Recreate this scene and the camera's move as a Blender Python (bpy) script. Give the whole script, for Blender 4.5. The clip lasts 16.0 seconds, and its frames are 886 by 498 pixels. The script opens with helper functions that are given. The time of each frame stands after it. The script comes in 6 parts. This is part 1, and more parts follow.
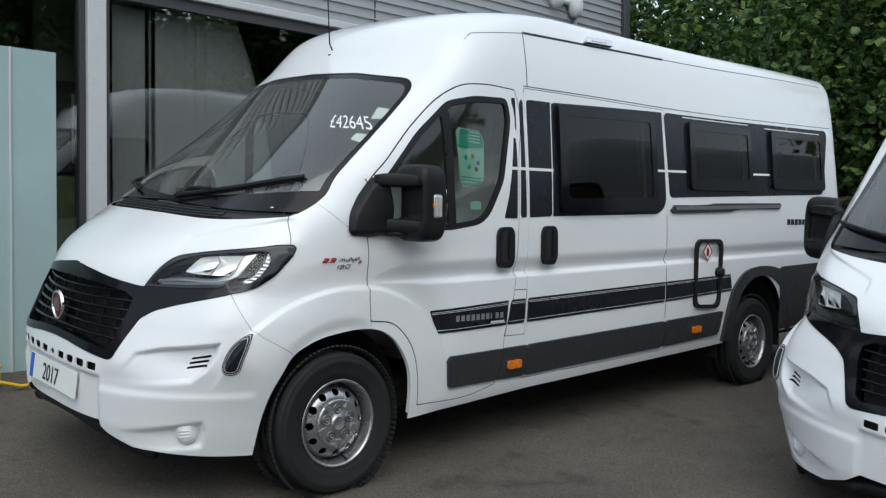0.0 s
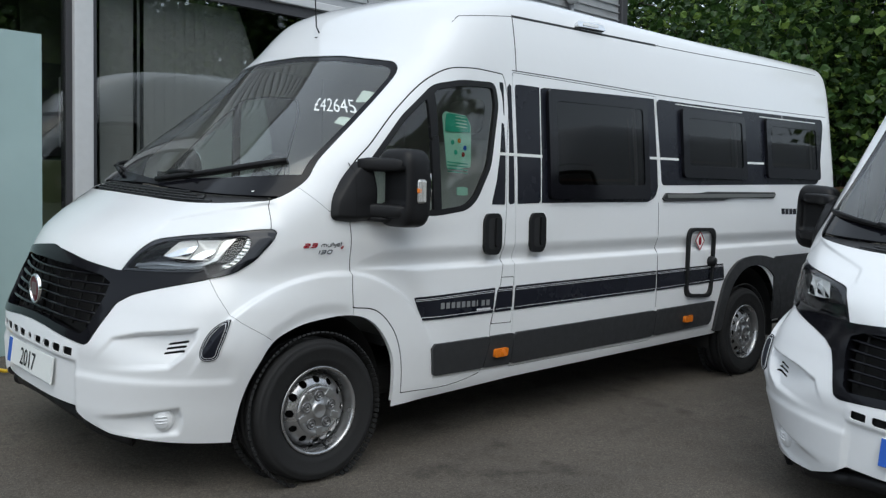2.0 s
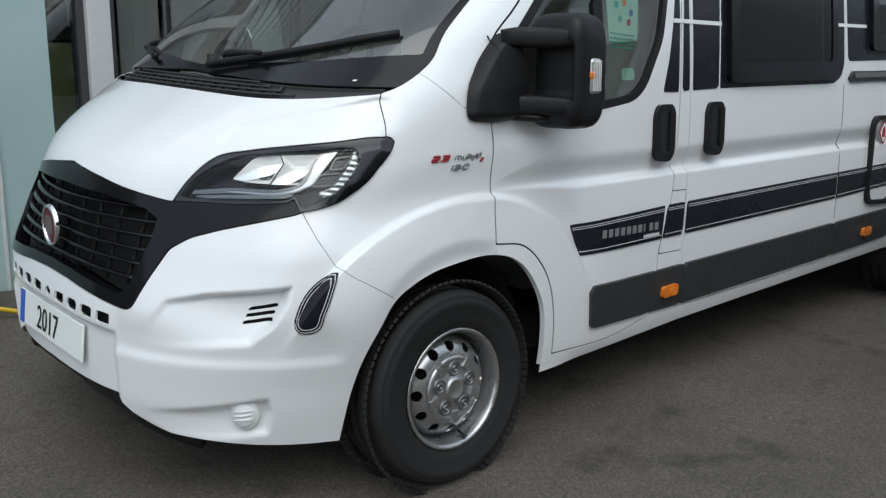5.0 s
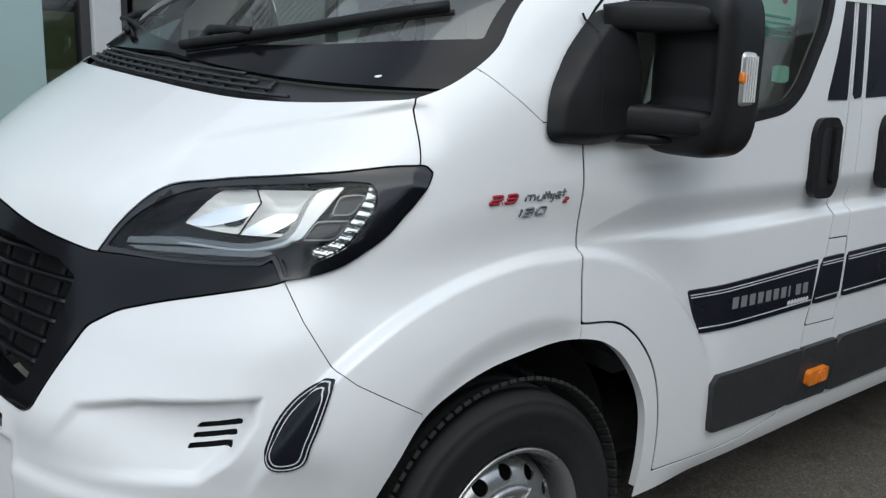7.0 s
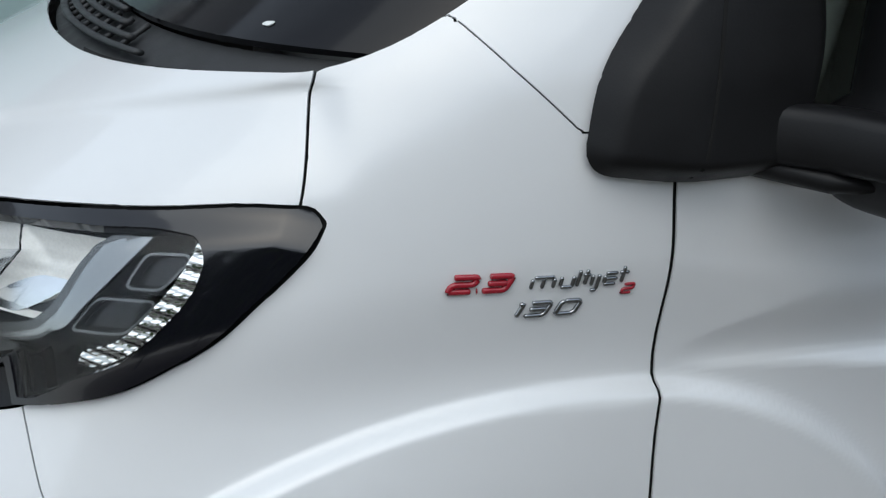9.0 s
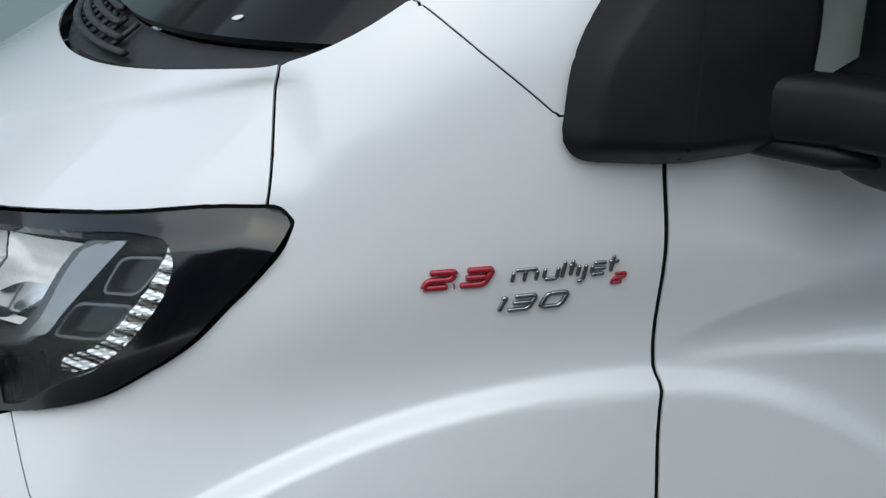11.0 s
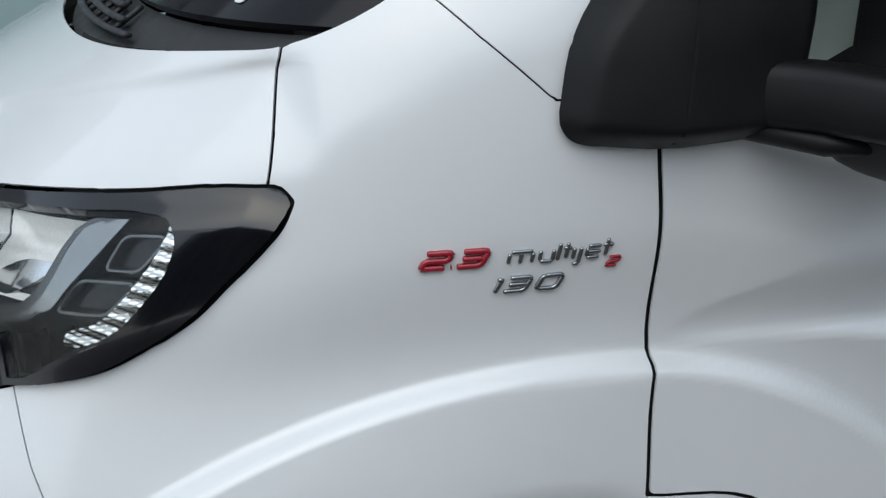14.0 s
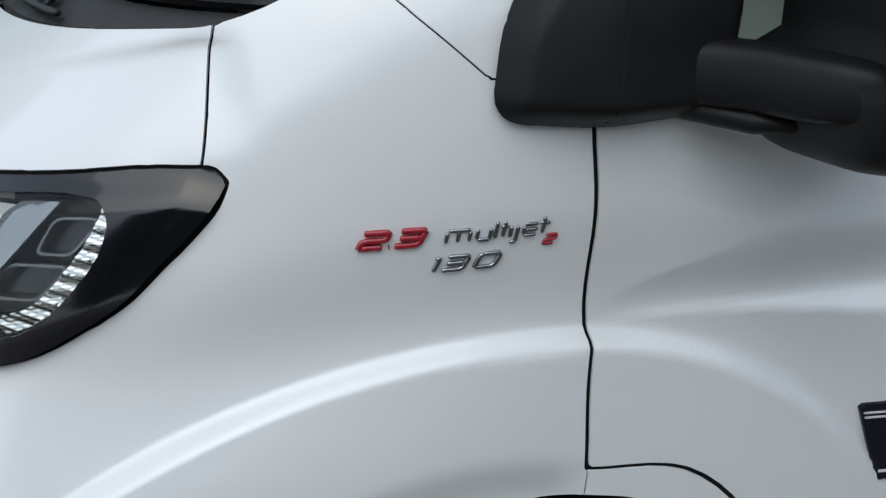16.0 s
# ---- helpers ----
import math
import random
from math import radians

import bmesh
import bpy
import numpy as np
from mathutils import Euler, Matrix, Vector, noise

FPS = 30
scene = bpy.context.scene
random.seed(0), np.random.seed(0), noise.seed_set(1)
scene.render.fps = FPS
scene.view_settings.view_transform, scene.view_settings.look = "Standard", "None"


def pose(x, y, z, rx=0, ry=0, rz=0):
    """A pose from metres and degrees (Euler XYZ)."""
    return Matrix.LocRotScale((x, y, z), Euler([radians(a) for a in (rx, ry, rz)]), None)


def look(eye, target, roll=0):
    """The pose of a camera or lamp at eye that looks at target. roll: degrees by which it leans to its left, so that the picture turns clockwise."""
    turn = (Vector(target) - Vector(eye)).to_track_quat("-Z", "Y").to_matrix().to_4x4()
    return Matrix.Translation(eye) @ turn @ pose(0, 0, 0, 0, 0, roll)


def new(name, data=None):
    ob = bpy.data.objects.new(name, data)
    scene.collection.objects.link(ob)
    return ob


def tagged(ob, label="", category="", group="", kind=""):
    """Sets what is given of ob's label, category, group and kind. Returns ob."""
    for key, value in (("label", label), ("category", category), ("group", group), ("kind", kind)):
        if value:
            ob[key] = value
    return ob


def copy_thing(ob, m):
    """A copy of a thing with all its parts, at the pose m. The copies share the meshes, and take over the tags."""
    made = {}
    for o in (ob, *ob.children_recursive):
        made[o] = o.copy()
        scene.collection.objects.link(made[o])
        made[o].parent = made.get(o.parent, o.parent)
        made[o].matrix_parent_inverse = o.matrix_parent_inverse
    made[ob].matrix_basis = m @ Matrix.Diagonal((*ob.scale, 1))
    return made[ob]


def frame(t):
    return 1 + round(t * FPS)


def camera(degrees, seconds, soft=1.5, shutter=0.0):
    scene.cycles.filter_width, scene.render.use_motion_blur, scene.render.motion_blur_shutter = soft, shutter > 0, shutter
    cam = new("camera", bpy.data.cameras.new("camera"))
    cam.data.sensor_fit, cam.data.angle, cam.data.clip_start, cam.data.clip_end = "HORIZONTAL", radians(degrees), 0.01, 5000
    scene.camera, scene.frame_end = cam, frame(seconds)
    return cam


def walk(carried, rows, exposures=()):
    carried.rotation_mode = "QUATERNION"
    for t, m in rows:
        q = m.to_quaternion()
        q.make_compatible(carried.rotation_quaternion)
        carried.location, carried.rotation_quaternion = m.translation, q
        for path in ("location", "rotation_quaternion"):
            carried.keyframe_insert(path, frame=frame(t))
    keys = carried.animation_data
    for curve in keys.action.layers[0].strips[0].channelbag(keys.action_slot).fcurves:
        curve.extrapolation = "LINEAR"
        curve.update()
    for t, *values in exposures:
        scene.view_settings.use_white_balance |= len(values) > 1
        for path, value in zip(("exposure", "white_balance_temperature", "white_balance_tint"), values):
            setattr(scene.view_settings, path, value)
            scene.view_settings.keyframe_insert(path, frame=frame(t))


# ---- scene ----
cam = camera(53.6, 16.0, soft=1.3)
PATH = [
    (0, (-2.453, -4.376, 1.219), (-1.099, -2.905, 1.169), 0.3),
    (0.5, (-2.447, -4.385, 1.214), (-1.093, -2.913, 1.168), 0.4),
    (1, (-2.432, -4.398, 1.212), (-1.087, -2.918, 1.178), 0.5),
    (1.5, (-2.397, -4.413, 1.194), (-1.057, -2.928, 1.159), 0.5),
    (2, (-2.348, -4.383, 1.203), (-0.996, -2.912, 1.128), 0.7),
    (2.5, (-2.243, -4.226, 1.219), (-0.857, -2.788, 1.112), 0.3),
    (3, (-2.072, -4.051, 1.241), (-0.692, -2.610, 1.099), -0.9),
    (3.5, (-1.906, -3.862, 1.244), (-0.555, -2.404, 1.023), 0.6),
    (4, (-1.860, -3.648, 1.238), (-0.522, -2.189, 0.955), 2.2),
    (4.5, (-1.923, -3.329, 1.266), (-0.606, -1.862, 0.933), 0.6),
    (5, (-1.915, -3.083, 1.252), (-0.607, -1.609, 0.912), -0.3),
    (5.2, (-1.861, -2.988, 1.254), (-0.551, -1.513, 0.928), -0.4),
    (7.3, (-1.097, -2.220, 1.323), (0.069, -0.648, 0.913), 1.6),
    (7.5, (-0.977, -2.126, 1.331), (0.170, -0.545, 0.901), 1.8),
    (8, (-0.693, -2.006, 1.345), (0.241, -0.305, 0.858), 3.1),
    (8.5, (-0.468, -1.922, 1.346), (0.253, -0.124, 0.847), 3.6),
    (9, (-0.376, -1.775, 1.344), (0.276, 0.035, 0.797), 3.3),
    (11.5, (-0.252, -1.770, 1.358), (0.195, 0.081, 0.746), -0.5),
    (12, (-0.255, -1.775, 1.357), (0.206, 0.068, 0.733), -0.5),
    (12.5, (-0.253, -1.776, 1.361), (0.215, 0.058, 0.715), -0.2),
    (13, (-0.259, -1.785, 1.343), (0.203, 0.061, 0.727), 0.5),
    (13.5, (-0.257, -1.787, 1.342), (0.208, 0.056, 0.721), 0.8),
    (14, (-0.257, -1.787, 1.349), (0.203, 0.057, 0.727), 0.4),
    (14.5, (-0.265, -1.782, 1.348), (0.214, 0.054, 0.715), 0.7),
    (15, (-0.256, -1.777, 1.347), (0.234, 0.050, 0.697), 0.8),
    (15.5, (-0.265, -1.783, 1.340), (0.253, 0.044, 0.714), 1.2),
    (16, (-0.240, -1.794, 1.350), (0.315, 0.009, 0.684), 0.8),
]
walk(cam, [(t, look(eye, target, roll)) for t, eye, target, roll in PATH], [(0, 0.28, 6230, 4), (5, 0.31, 6230, 4), (8, 0.16, 6180, 4), (9, 0.07, 6130, 4), (16, 0.05, 6130, 4)])

# ---- light ----
SUN_UP, SUN_TURN = 52.0, 215.0
world = bpy.data.worlds.new("sky")
scene.world = world
world.use_nodes = True
wn, wl = world.node_tree.nodes, world.node_tree.links
sky = wn.new("ShaderNodeTexSky")
sky.sky_type, sky.sun_disc = "NISHITA", False
sky.sun_elevation, sky.sun_rotation = radians(SUN_UP), radians(SUN_TURN)
sky.air_density, sky.dust_density, sky.ozone_density = 1.0, 3.0, 1.0
haze = wn.new("ShaderNodeMixRGB")      # thin cloud takes most of the blue out
haze.inputs[0].default_value = 0.60
wl.new(sky.outputs[0], haze.inputs[1])
drift = wn.new("ShaderNodeTexNoise")   # uneven cloud
drift.inputs["Scale"].default_value, drift.inputs["Detail"].default_value = 2.2, 4
uneven = wn.new("ShaderNodeMapRange")
uneven.inputs[1].default_value, uneven.inputs[2].default_value = 0.3, 0.7
uneven.inputs[3].default_value, uneven.inputs[4].default_value = 0.68, 1.32
cloud = wn.new("ShaderNodeVectorMath")
cloud.operation = "SCALE"
cloud.inputs[0].default_value = (6.2, 6.5, 7.0)
wl.new(drift.outputs[0], uneven.inputs[0])
wl.new(uneven.outputs[0], cloud.inputs["Scale"])
wl.new(cloud.outputs[0], haze.inputs[2])
wl.new(haze.outputs[0], wn["Background"].inputs[0])
wn["Background"].inputs[1].default_value = 0.15
sun = new("sun", bpy.data.lights.new("sun", "SUN"))
sun.data.energy, sun.data.angle, sun.data.color = 0.7, radians(60), (1.0, 0.98, 0.95)
a, e = radians(SUN_TURN), radians(SUN_UP)
sun.matrix_world = look((0, 0, 30), (-30 * math.sin(a) * math.cos(e), -30 * math.cos(a) * math.cos(e), 30 - 30 * math.sin(e)))


# ---- materials ----
def material(name, colour, rough=0.5, metal=0.0, grain=0.0, scale=40.0, bump=0.0, spots=0.0, coat=0.0, spec=0.5):
    """A principled surface with two scales of colour variation, uneven gloss and fine relief."""
    m = bpy.data.materials.new(name)
    m.use_nodes = True
    n, l = m.node_tree.nodes, m.node_tree.links
    b = n["Principled BSDF"]
    b.inputs["Base Color"].default_value = (*colour, 1)
    b.inputs["Roughness"].default_value, b.inputs["Metallic"].default_value = rough, metal
    b.inputs["Coat Weight"].default_value, b.inputs["Coat Roughness"].default_value = coat, 0.03
    b.inputs["Specular IOR Level"].default_value = spec
    if grain or bump:
        co = n.new("ShaderNodeTexCoord")
        fine, wide = n.new("ShaderNodeTexNoise"), n.new("ShaderNodeTexNoise")
        fine.inputs["Scale"].default_value, wide.inputs["Scale"].default_value = scale, scale / 23
        fine.inputs["Detail"].default_value = wide.inputs["Detail"].default_value = 5
        for t in (fine, wide):
            l.new(co.outputs["Object"], t.inputs["Vector"])
        ramp = n.new("ShaderNodeMath")
        ramp.operation = "ADD"
        l.new(fine.outputs[0], ramp.inputs[0])
        l.new(wide.outputs[0], ramp.inputs[1])
        span = n.new("ShaderNodeMapRange")
        span.inputs[1].default_value, span.inputs[2].default_value = 0.6, 1.4
        span.inputs[3].default_value, span.inputs[4].default_value = 1 - grain, 1 + grain
        l.new(ramp.outputs[0], span.inputs[0])
        mul = n.new("ShaderNodeVectorMath")
        mul.operation = "SCALE"
        mul.inputs[0].default_value = colour
        l.new(span.outputs[0], mul.inputs["Scale"])
        l.new(mul.outputs[0], b.inputs["Base Color"])
        r = n.new("ShaderNodeMapRange")
        r.inputs[1].default_value, r.inputs[2].default_value = 0.3, 0.7
        r.inputs[3].default_value, r.inputs[4].default_value = rough * (1 - spots), min(1, rough * (1 + spots))
        l.new(wide.outputs[0], r.inputs[0])
        l.new(r.outputs[0], b.inputs["Roughness"])
        if bump:
            bp = n.new("ShaderNodeBump")
            bp.inputs["Strength"].default_value, bp.inputs["Distance"].default_value = 1.0, bump
            l.new(fine.outputs[0], bp.inputs["Height"])
            l.new(bp.outputs[0], b.inputs["Normal"])
    return m


def glass(name, tint, gloss=0.03, ior=1.5, veil=0.0):
    """A thin pane: clear with a tint, a flat pale film painted in for the haze of reflected sky, and a mirror by its
    angle.
    """
    m = bpy.data.materials.new(name)
    m.use_nodes = True
    n, l = m.node_tree.nodes, m.node_tree.links
    n.remove(n["Principled BSDF"])
    clear, shine, mix, fres = n.new("ShaderNodeBsdfTransparent"), n.new("ShaderNodeBsdfGlossy"), n.new("ShaderNodeMixShader"), n.new("ShaderNodeFresnel")
    clear.inputs[0].default_value = (*tint, 1)
    shine.inputs["Roughness"].default_value = gloss
    fres.inputs[0].default_value = ior
    l.new(fres.outputs[0], mix.inputs[0])
    film, body = n.new("ShaderNodeBsdfDiffuse"), n.new("ShaderNodeMixShader")
    film.inputs[0].default_value = (0.80, 0.82, 0.78, 1)
    body.inputs[0].default_value = veil
    l.new(clear.outputs[0], body.inputs[1])
    l.new(film.outputs[0], body.inputs[2])
    l.new(body.outputs[0], mix.inputs[1])
    l.new(shine.outputs[0], mix.inputs[2])
    l.new(mix.outputs[0], n["Material Output"].inputs[0])
    return m


WHITE = material("white_paint", (0.80, 0.81, 0.82), 0.30, 0, 0.008, 30, 0, 0.03, coat=1.0)
WHITE_PLASTIC = material("white_bumper_plastic", (0.79, 0.80, 0.815), 0.33, 0, 0.010, 30, 0, 0.04, coat=0.4)
GLOSS_BLACK = material("gloss_black", (0.005, 0.005, 0.007), 0.12, 0, 0.05, 30, 0, 0.2, spec=0.25)
BLACK = material("black_plastic", (0.0095, 0.0095, 0.0105), 0.46, 0, 0.15, 420, 0.00015, 0.2, spec=0.25)
GREY_BLACK = material("grained_charcoal_plastic", (0.026, 0.027, 0.029), 0.55, 0, 0.12, 500, 0.0004, 0.2)
VINYL = material("black_vinyl", (0.010, 0.011, 0.017), 0.28, 0, 0.06, 60, 0, 0.2, spec=0.22)
RUBBER = material("tyre_rubber", (0.017, 0.017, 0.0175), 0.72, 0, 0.25, 160, 0.0008, 0.15, spec=0.3)
SEAL = material("black_rubber_seal", (0.012, 0.012, 0.013), 0.6, 0, 0.1, 100)
SILVER = material("silver_wheel_paint", (0.44, 0.44, 0.445), 0.27, 0.85, 0.06, 90, 0.0001, 0.25)
CHROME = material("chrome", (0.78, 0.79, 0.80), 0.07, 1.0, 0.03, 60)
REFLECTOR = material("mirror_bright_reflector", (0.88, 0.89, 0.90), 0.10, 1.0, 0.03, 60)
SATIN = material("satin_reflector", (0.90, 0.90, 0.87), 0.45, 0.10, 0.10, 300, 0.0003)
RED = material("red_badge_enamel", (0.33, 0.008, 0.022), 0.25, 0, 0.06, 200, 0, 0.2, coat=0.5)
AMBER = material("amber_lens", (0.75, 0.20, 0.015), 0.22, 0, 0.2, 260, 0.001, 0.3, coat=0.5)
PAPER = material("white_label", (0.78, 0.80, 0.78), 0.6, 0, 0.03, 80)
PIN = material("silver_pinstripe", (0.62, 0.63, 0.65), 0.4, 0, 0.03, 80)
GREEN = material("green_printed_card", (0.03, 0.40, 0.27), 0.5, 0, 0.06, 60)
PALE_GREEN = material("pale_green_card", (0.42, 0.72, 0.58), 0.5, 0, 0.05, 60)
BLUE = material("blue_plate_band", (0.015, 0.10, 0.50), 0.35, 0, 0.04, 60)
CREAM = material("cream_trim", (0.74, 0.72, 0.67), 0.7, 0, 0.08, 60, 0.0004)
GREY_CLOTH = material("grey_seat_cloth", (0.30, 0.29, 0.28), 0.9, 0, 0.15, 200, 0.001)
DASH = material("grey_dashboard", (0.085, 0.086, 0.088), 0.6, 0, 0.12, 300, 0.0004)
SCREEN = glass("windscreen_glass", (0.84, 0.93, 0.89), 0.02, 2.05, 0.045)
PANE = glass("green_tinted_glass", (0.82, 0.90, 0.87), 0.02, 1.65, 0.012)
LENS = glass("clear_lens", (0.95, 0.96, 0.97), 0.03, 1.40)
ACRYLIC = glass("dark_acrylic", (0.14, 0.13, 0.125), 0.03, 1.42)
UNDER = material("dark_underbody", (0.006, 0.006, 0.006), 0.9, 0, 0.2, 30)


# ---- mesh helpers ----
def mesh_from(name, V, F, mat, smooth_faces=True):
    me = bpy.data.meshes.new(name)
    me.from_pydata([tuple(v) for v in np.asarray(V, float).tolist()], [], [tuple(f) for f in F] if not isinstance(F, np.ndarray) else F.tolist())
    me.update()
    if smooth_faces:
        me.polygons.foreach_set("use_smooth", [True] * len(me.polygons))
    if mat:
        me.materials.append(mat)
    return me


def put(name, V, F, mat, parent=None, label="", smooth_faces=True):
    """One mesh object, under a thing or a part if one is given."""
    ob = new(name, mesh_from(name, V, F, mat, smooth_faces))
    if parent:
        ob.parent = parent
    return tagged(ob, label)


def part(name, bm, mat, parent=None, label="", smooth_faces=False):
    me = bpy.data.meshes.new(name)
    bm.to_mesh(me)
    bm.free()
    if smooth_faces:
        me.polygons.foreach_set("use_smooth", [True] * len(me.polygons))
    me.materials.append(mat)
    ob = new(name, me)
    if parent:
        ob.parent = parent
    return tagged(ob, label)


def empty(name, place, label, category, group="", kind=""):
    ob = new(name)
    ob.location = place
    return tagged(ob, label, category, group, kind)


def box(x0, y0, z0, x1, y1, z1, bevel=0.0, seg=2, m=None):
    bm = bmesh.new()
    bmesh.ops.create_cube(bm, size=1)
    for v in bm.verts:
        v.co = Vector(((x0 + x1) / 2 + v.co.x * (x1 - x0), (y0 + y1) / 2 + v.co.y * (y1 - y0), (z0 + z1) / 2 + v.co.z * (z1 - z0)))
    if bevel:
        bmesh.ops.bevel(bm, geom=bm.edges[:], offset=bevel, segments=seg, profile=0.5, affect="EDGES")
    if m:
        bm.transform(m)
    return bm


def lathe(profile, axis="y", steps=64):
    """Turn (radius, along) pairs round the axis; along -y is outward."""
    P = np.array(profile, float)
    a = np.linspace(0, 2 * math.pi, steps, endpoint=False)
    V = np.stack([np.stack((r * np.cos(a), np.full(steps, h), r * np.sin(a)), 1) for r, h in P])
    i = np.arange(len(P) * steps).reshape(len(P), steps)
    j = np.roll(i, -1, 1)
    F = np.stack((i[:-1], i[1:], j[1:], j[:-1]), -1).reshape(-1, 4)
    V = V.reshape(-1, 3)
    if axis == "z":
        V = V[:, [0, 2, 1]] * (1, -1, 1)
    return V, F


def tube(points, radius, sides=8, closed=False, flat=1.0, square=1.0):
    """A round rod along points; flat squashes it along z, a square below one makes it boxy."""
    P = np.array(points, float)
    n = len(P)
    T = np.roll(P, -1, 0) - np.roll(P, 1, 0) if closed else np.gradient(P, axis=0)
    T /= np.linalg.norm(T, axis=1)[:, None] + 1e-12
    up = np.array((0.0, 0.0, 1.0)) if abs(T[:, 2]).mean() < 0.9 else np.array((1.0, 0.0, 0.0))
    A = np.cross(T, up)
    A /= np.linalg.norm(A, axis=1)[:, None] + 1e-12
    B = np.cross(A, T)
    a = np.linspace(0, 2 * math.pi, sides, endpoint=False)
    r = np.broadcast_to(np.asarray(radius, float), (n,))

    def boxy(v):
        return np.sign(v) * np.abs(v) ** square

    V = P[:, None] + r[:, None, None] * (boxy(np.cos(a))[None, :, None] * A[:, None] + flat * boxy(np.sin(a))[None, :, None] * B[:, None])
    i = np.arange(n * sides).reshape(n, sides)
    k = np.roll(i, -1, 1)
    if closed:
        F = np.stack((i, k, np.roll(k, -1, 0), np.roll(i, -1, 0)), -1).reshape(-1, 4).tolist()
    else:
        F = np.stack((i[:-1], k[:-1], k[1:], i[1:]), -1).reshape(-1, 4).tolist() + [i[0, ::-1].tolist(), i[-1].tolist()]
    return V.reshape(-1, 3), F


def rounded(points, r, n=5):
    """An outline with its corners rounded."""
    out, P = [], [Vector(p) for p in points]
    for i, p in enumerate(P):
        a, b = P[i - 1] - p, P[(i + 1) % len(P)] - p
        k = min(r, a.length * 0.49, b.length * 0.49)
        s, e = p + a.normalized() * k, p + b.normalized() * k
        for t in np.linspace(0, 1, n):
            out.append(tuple(s * (1 - t) ** 2 + p * 2 * t * (1 - t) + e * t * t))
    return out


def flowing(points, corner=48, n=5):
    """A closed outline drawn as a smooth curve through its points, but for sharp corners."""
    P = np.array(points, float)
    m = len(P)
    nxt, prv = np.roll(P, -1, 0) - P, P - np.roll(P, 1, 0)
    ang = np.abs((np.degrees(np.arctan2(nxt[:, 1], nxt[:, 0]) - np.arctan2(prv[:, 1], prv[:, 0])) + 180) % 360 - 180)
    ln, lp = np.hypot(*nxt.T)[:, None] + 1e-9, np.hypot(*prv.T)[:, None] + 1e-9
    tan = nxt / ln * lp / (ln + lp) + prv / lp * ln / (ln + lp)
    out = []
    for i in range(m):
        j = (i + 1) % m
        a = nxt[i] if ang[i] > corner else tan[i] * ln[i]
        b = nxt[i] if ang[j] > corner else tan[j] * ln[i]
        for t in np.arange(n) / n:
            out.append(tuple(P[i] * (1 + 2 * t) * (1 - t) ** 2 + a * t * (1 - t) ** 2 + P[j] * t * t * (3 - 2 * t) + b * t * t * (t - 1)))
    return out


def clip(V, F, f):
    """The part of a triangle mesh where f is not above zero, cut along f = 0."""
    f = np.where(np.abs(f) < 0.0005, 0.0, f)
    inside = f[F] <= 0
    count = inside.sum(1)
    out, new_v, keys = [F[count == 3]], [], {}
    base = len(V)
    sel = F[(count == 1) | (count == 2)]

    def cut(a, b):
        if f[a] == 0:
            return a
        k = (a, b) if a < b else (b, a)
        if k not in keys:
            t = f[a] / (f[a] - f[b])
            keys[k] = base + len(new_v)
            new_v.append(V[a] + t * (V[b] - V[a]))
        return keys[k]

    made = []
    for tri in sel.tolist():
        ins = [f[v] <= 0 for v in tri]
        if sum(ins) == 1:
            k = ins.index(True)
            a, b, c = tri[k], tri[k - 2], tri[k - 1]
            made.append((a, cut(a, b), cut(a, c)))
        else:
            k = ins.index(False)
            o, p, q = tri[k], tri[k - 2], tri[k - 1]
            po, qo = cut(p, o), cut(q, o)
            made += [(p, q, qo), (p, qo, po)]
    made = [m for m in made if len(set(m)) == 3]
    if made:
        out.append(np.array(made))
    F2 = np.concatenate(out)
    V2 = np.concatenate((V, np.array(new_v).reshape(-1, 3)))
    used, inv = np.unique(F2, return_inverse=True)
    return V2[used], inv.reshape(-1, 3)


def normals(V, F):
    n = np.cross(V[F[:, 1]] - V[F[:, 0]], V[F[:, 2]] - V[F[:, 0]])
    N = np.zeros_like(V)
    for k in range(3):
        np.add.at(N, F[:, k], n)
    for _ in range(2):          # thin cut faces take over their neighbours' direction
        m = N[F].sum(1)
        M = N.copy()
        for k in range(3):
            np.add.at(M, F[:, k], 0.05 * m)
        N = M
    return N / (np.linalg.norm(N, axis=1)[:, None] + 1e-12)


def edged(V, F, depth, N=None):
    """Fold the open edges of a sheet inward, so that it has thickness."""
    N = normals(V, F) if N is None else N
    e = np.concatenate((F[:, [0, 1]], F[:, [1, 2]], F[:, [2, 0]]))
    k = len(V) + 1
    key, rev = e[:, 0] * k + e[:, 1], e[:, 1] * k + e[:, 0]
    e = e[~np.isin(key, rev)]
    ids, inv = np.unique(e, return_inverse=True)
    inv = inv.reshape(-1, 2)
    m, n = len(V), len(ids)
    V2 = np.concatenate((V, V[ids], V[ids] - N[ids] * depth))
    a, b = inv[:, 0] + m, inv[:, 1] + m
    R = np.concatenate((np.stack((b, a, a + n), 1), np.stack((b, a + n, b + n), 1)))
    return V2, np.concatenate((F, R))


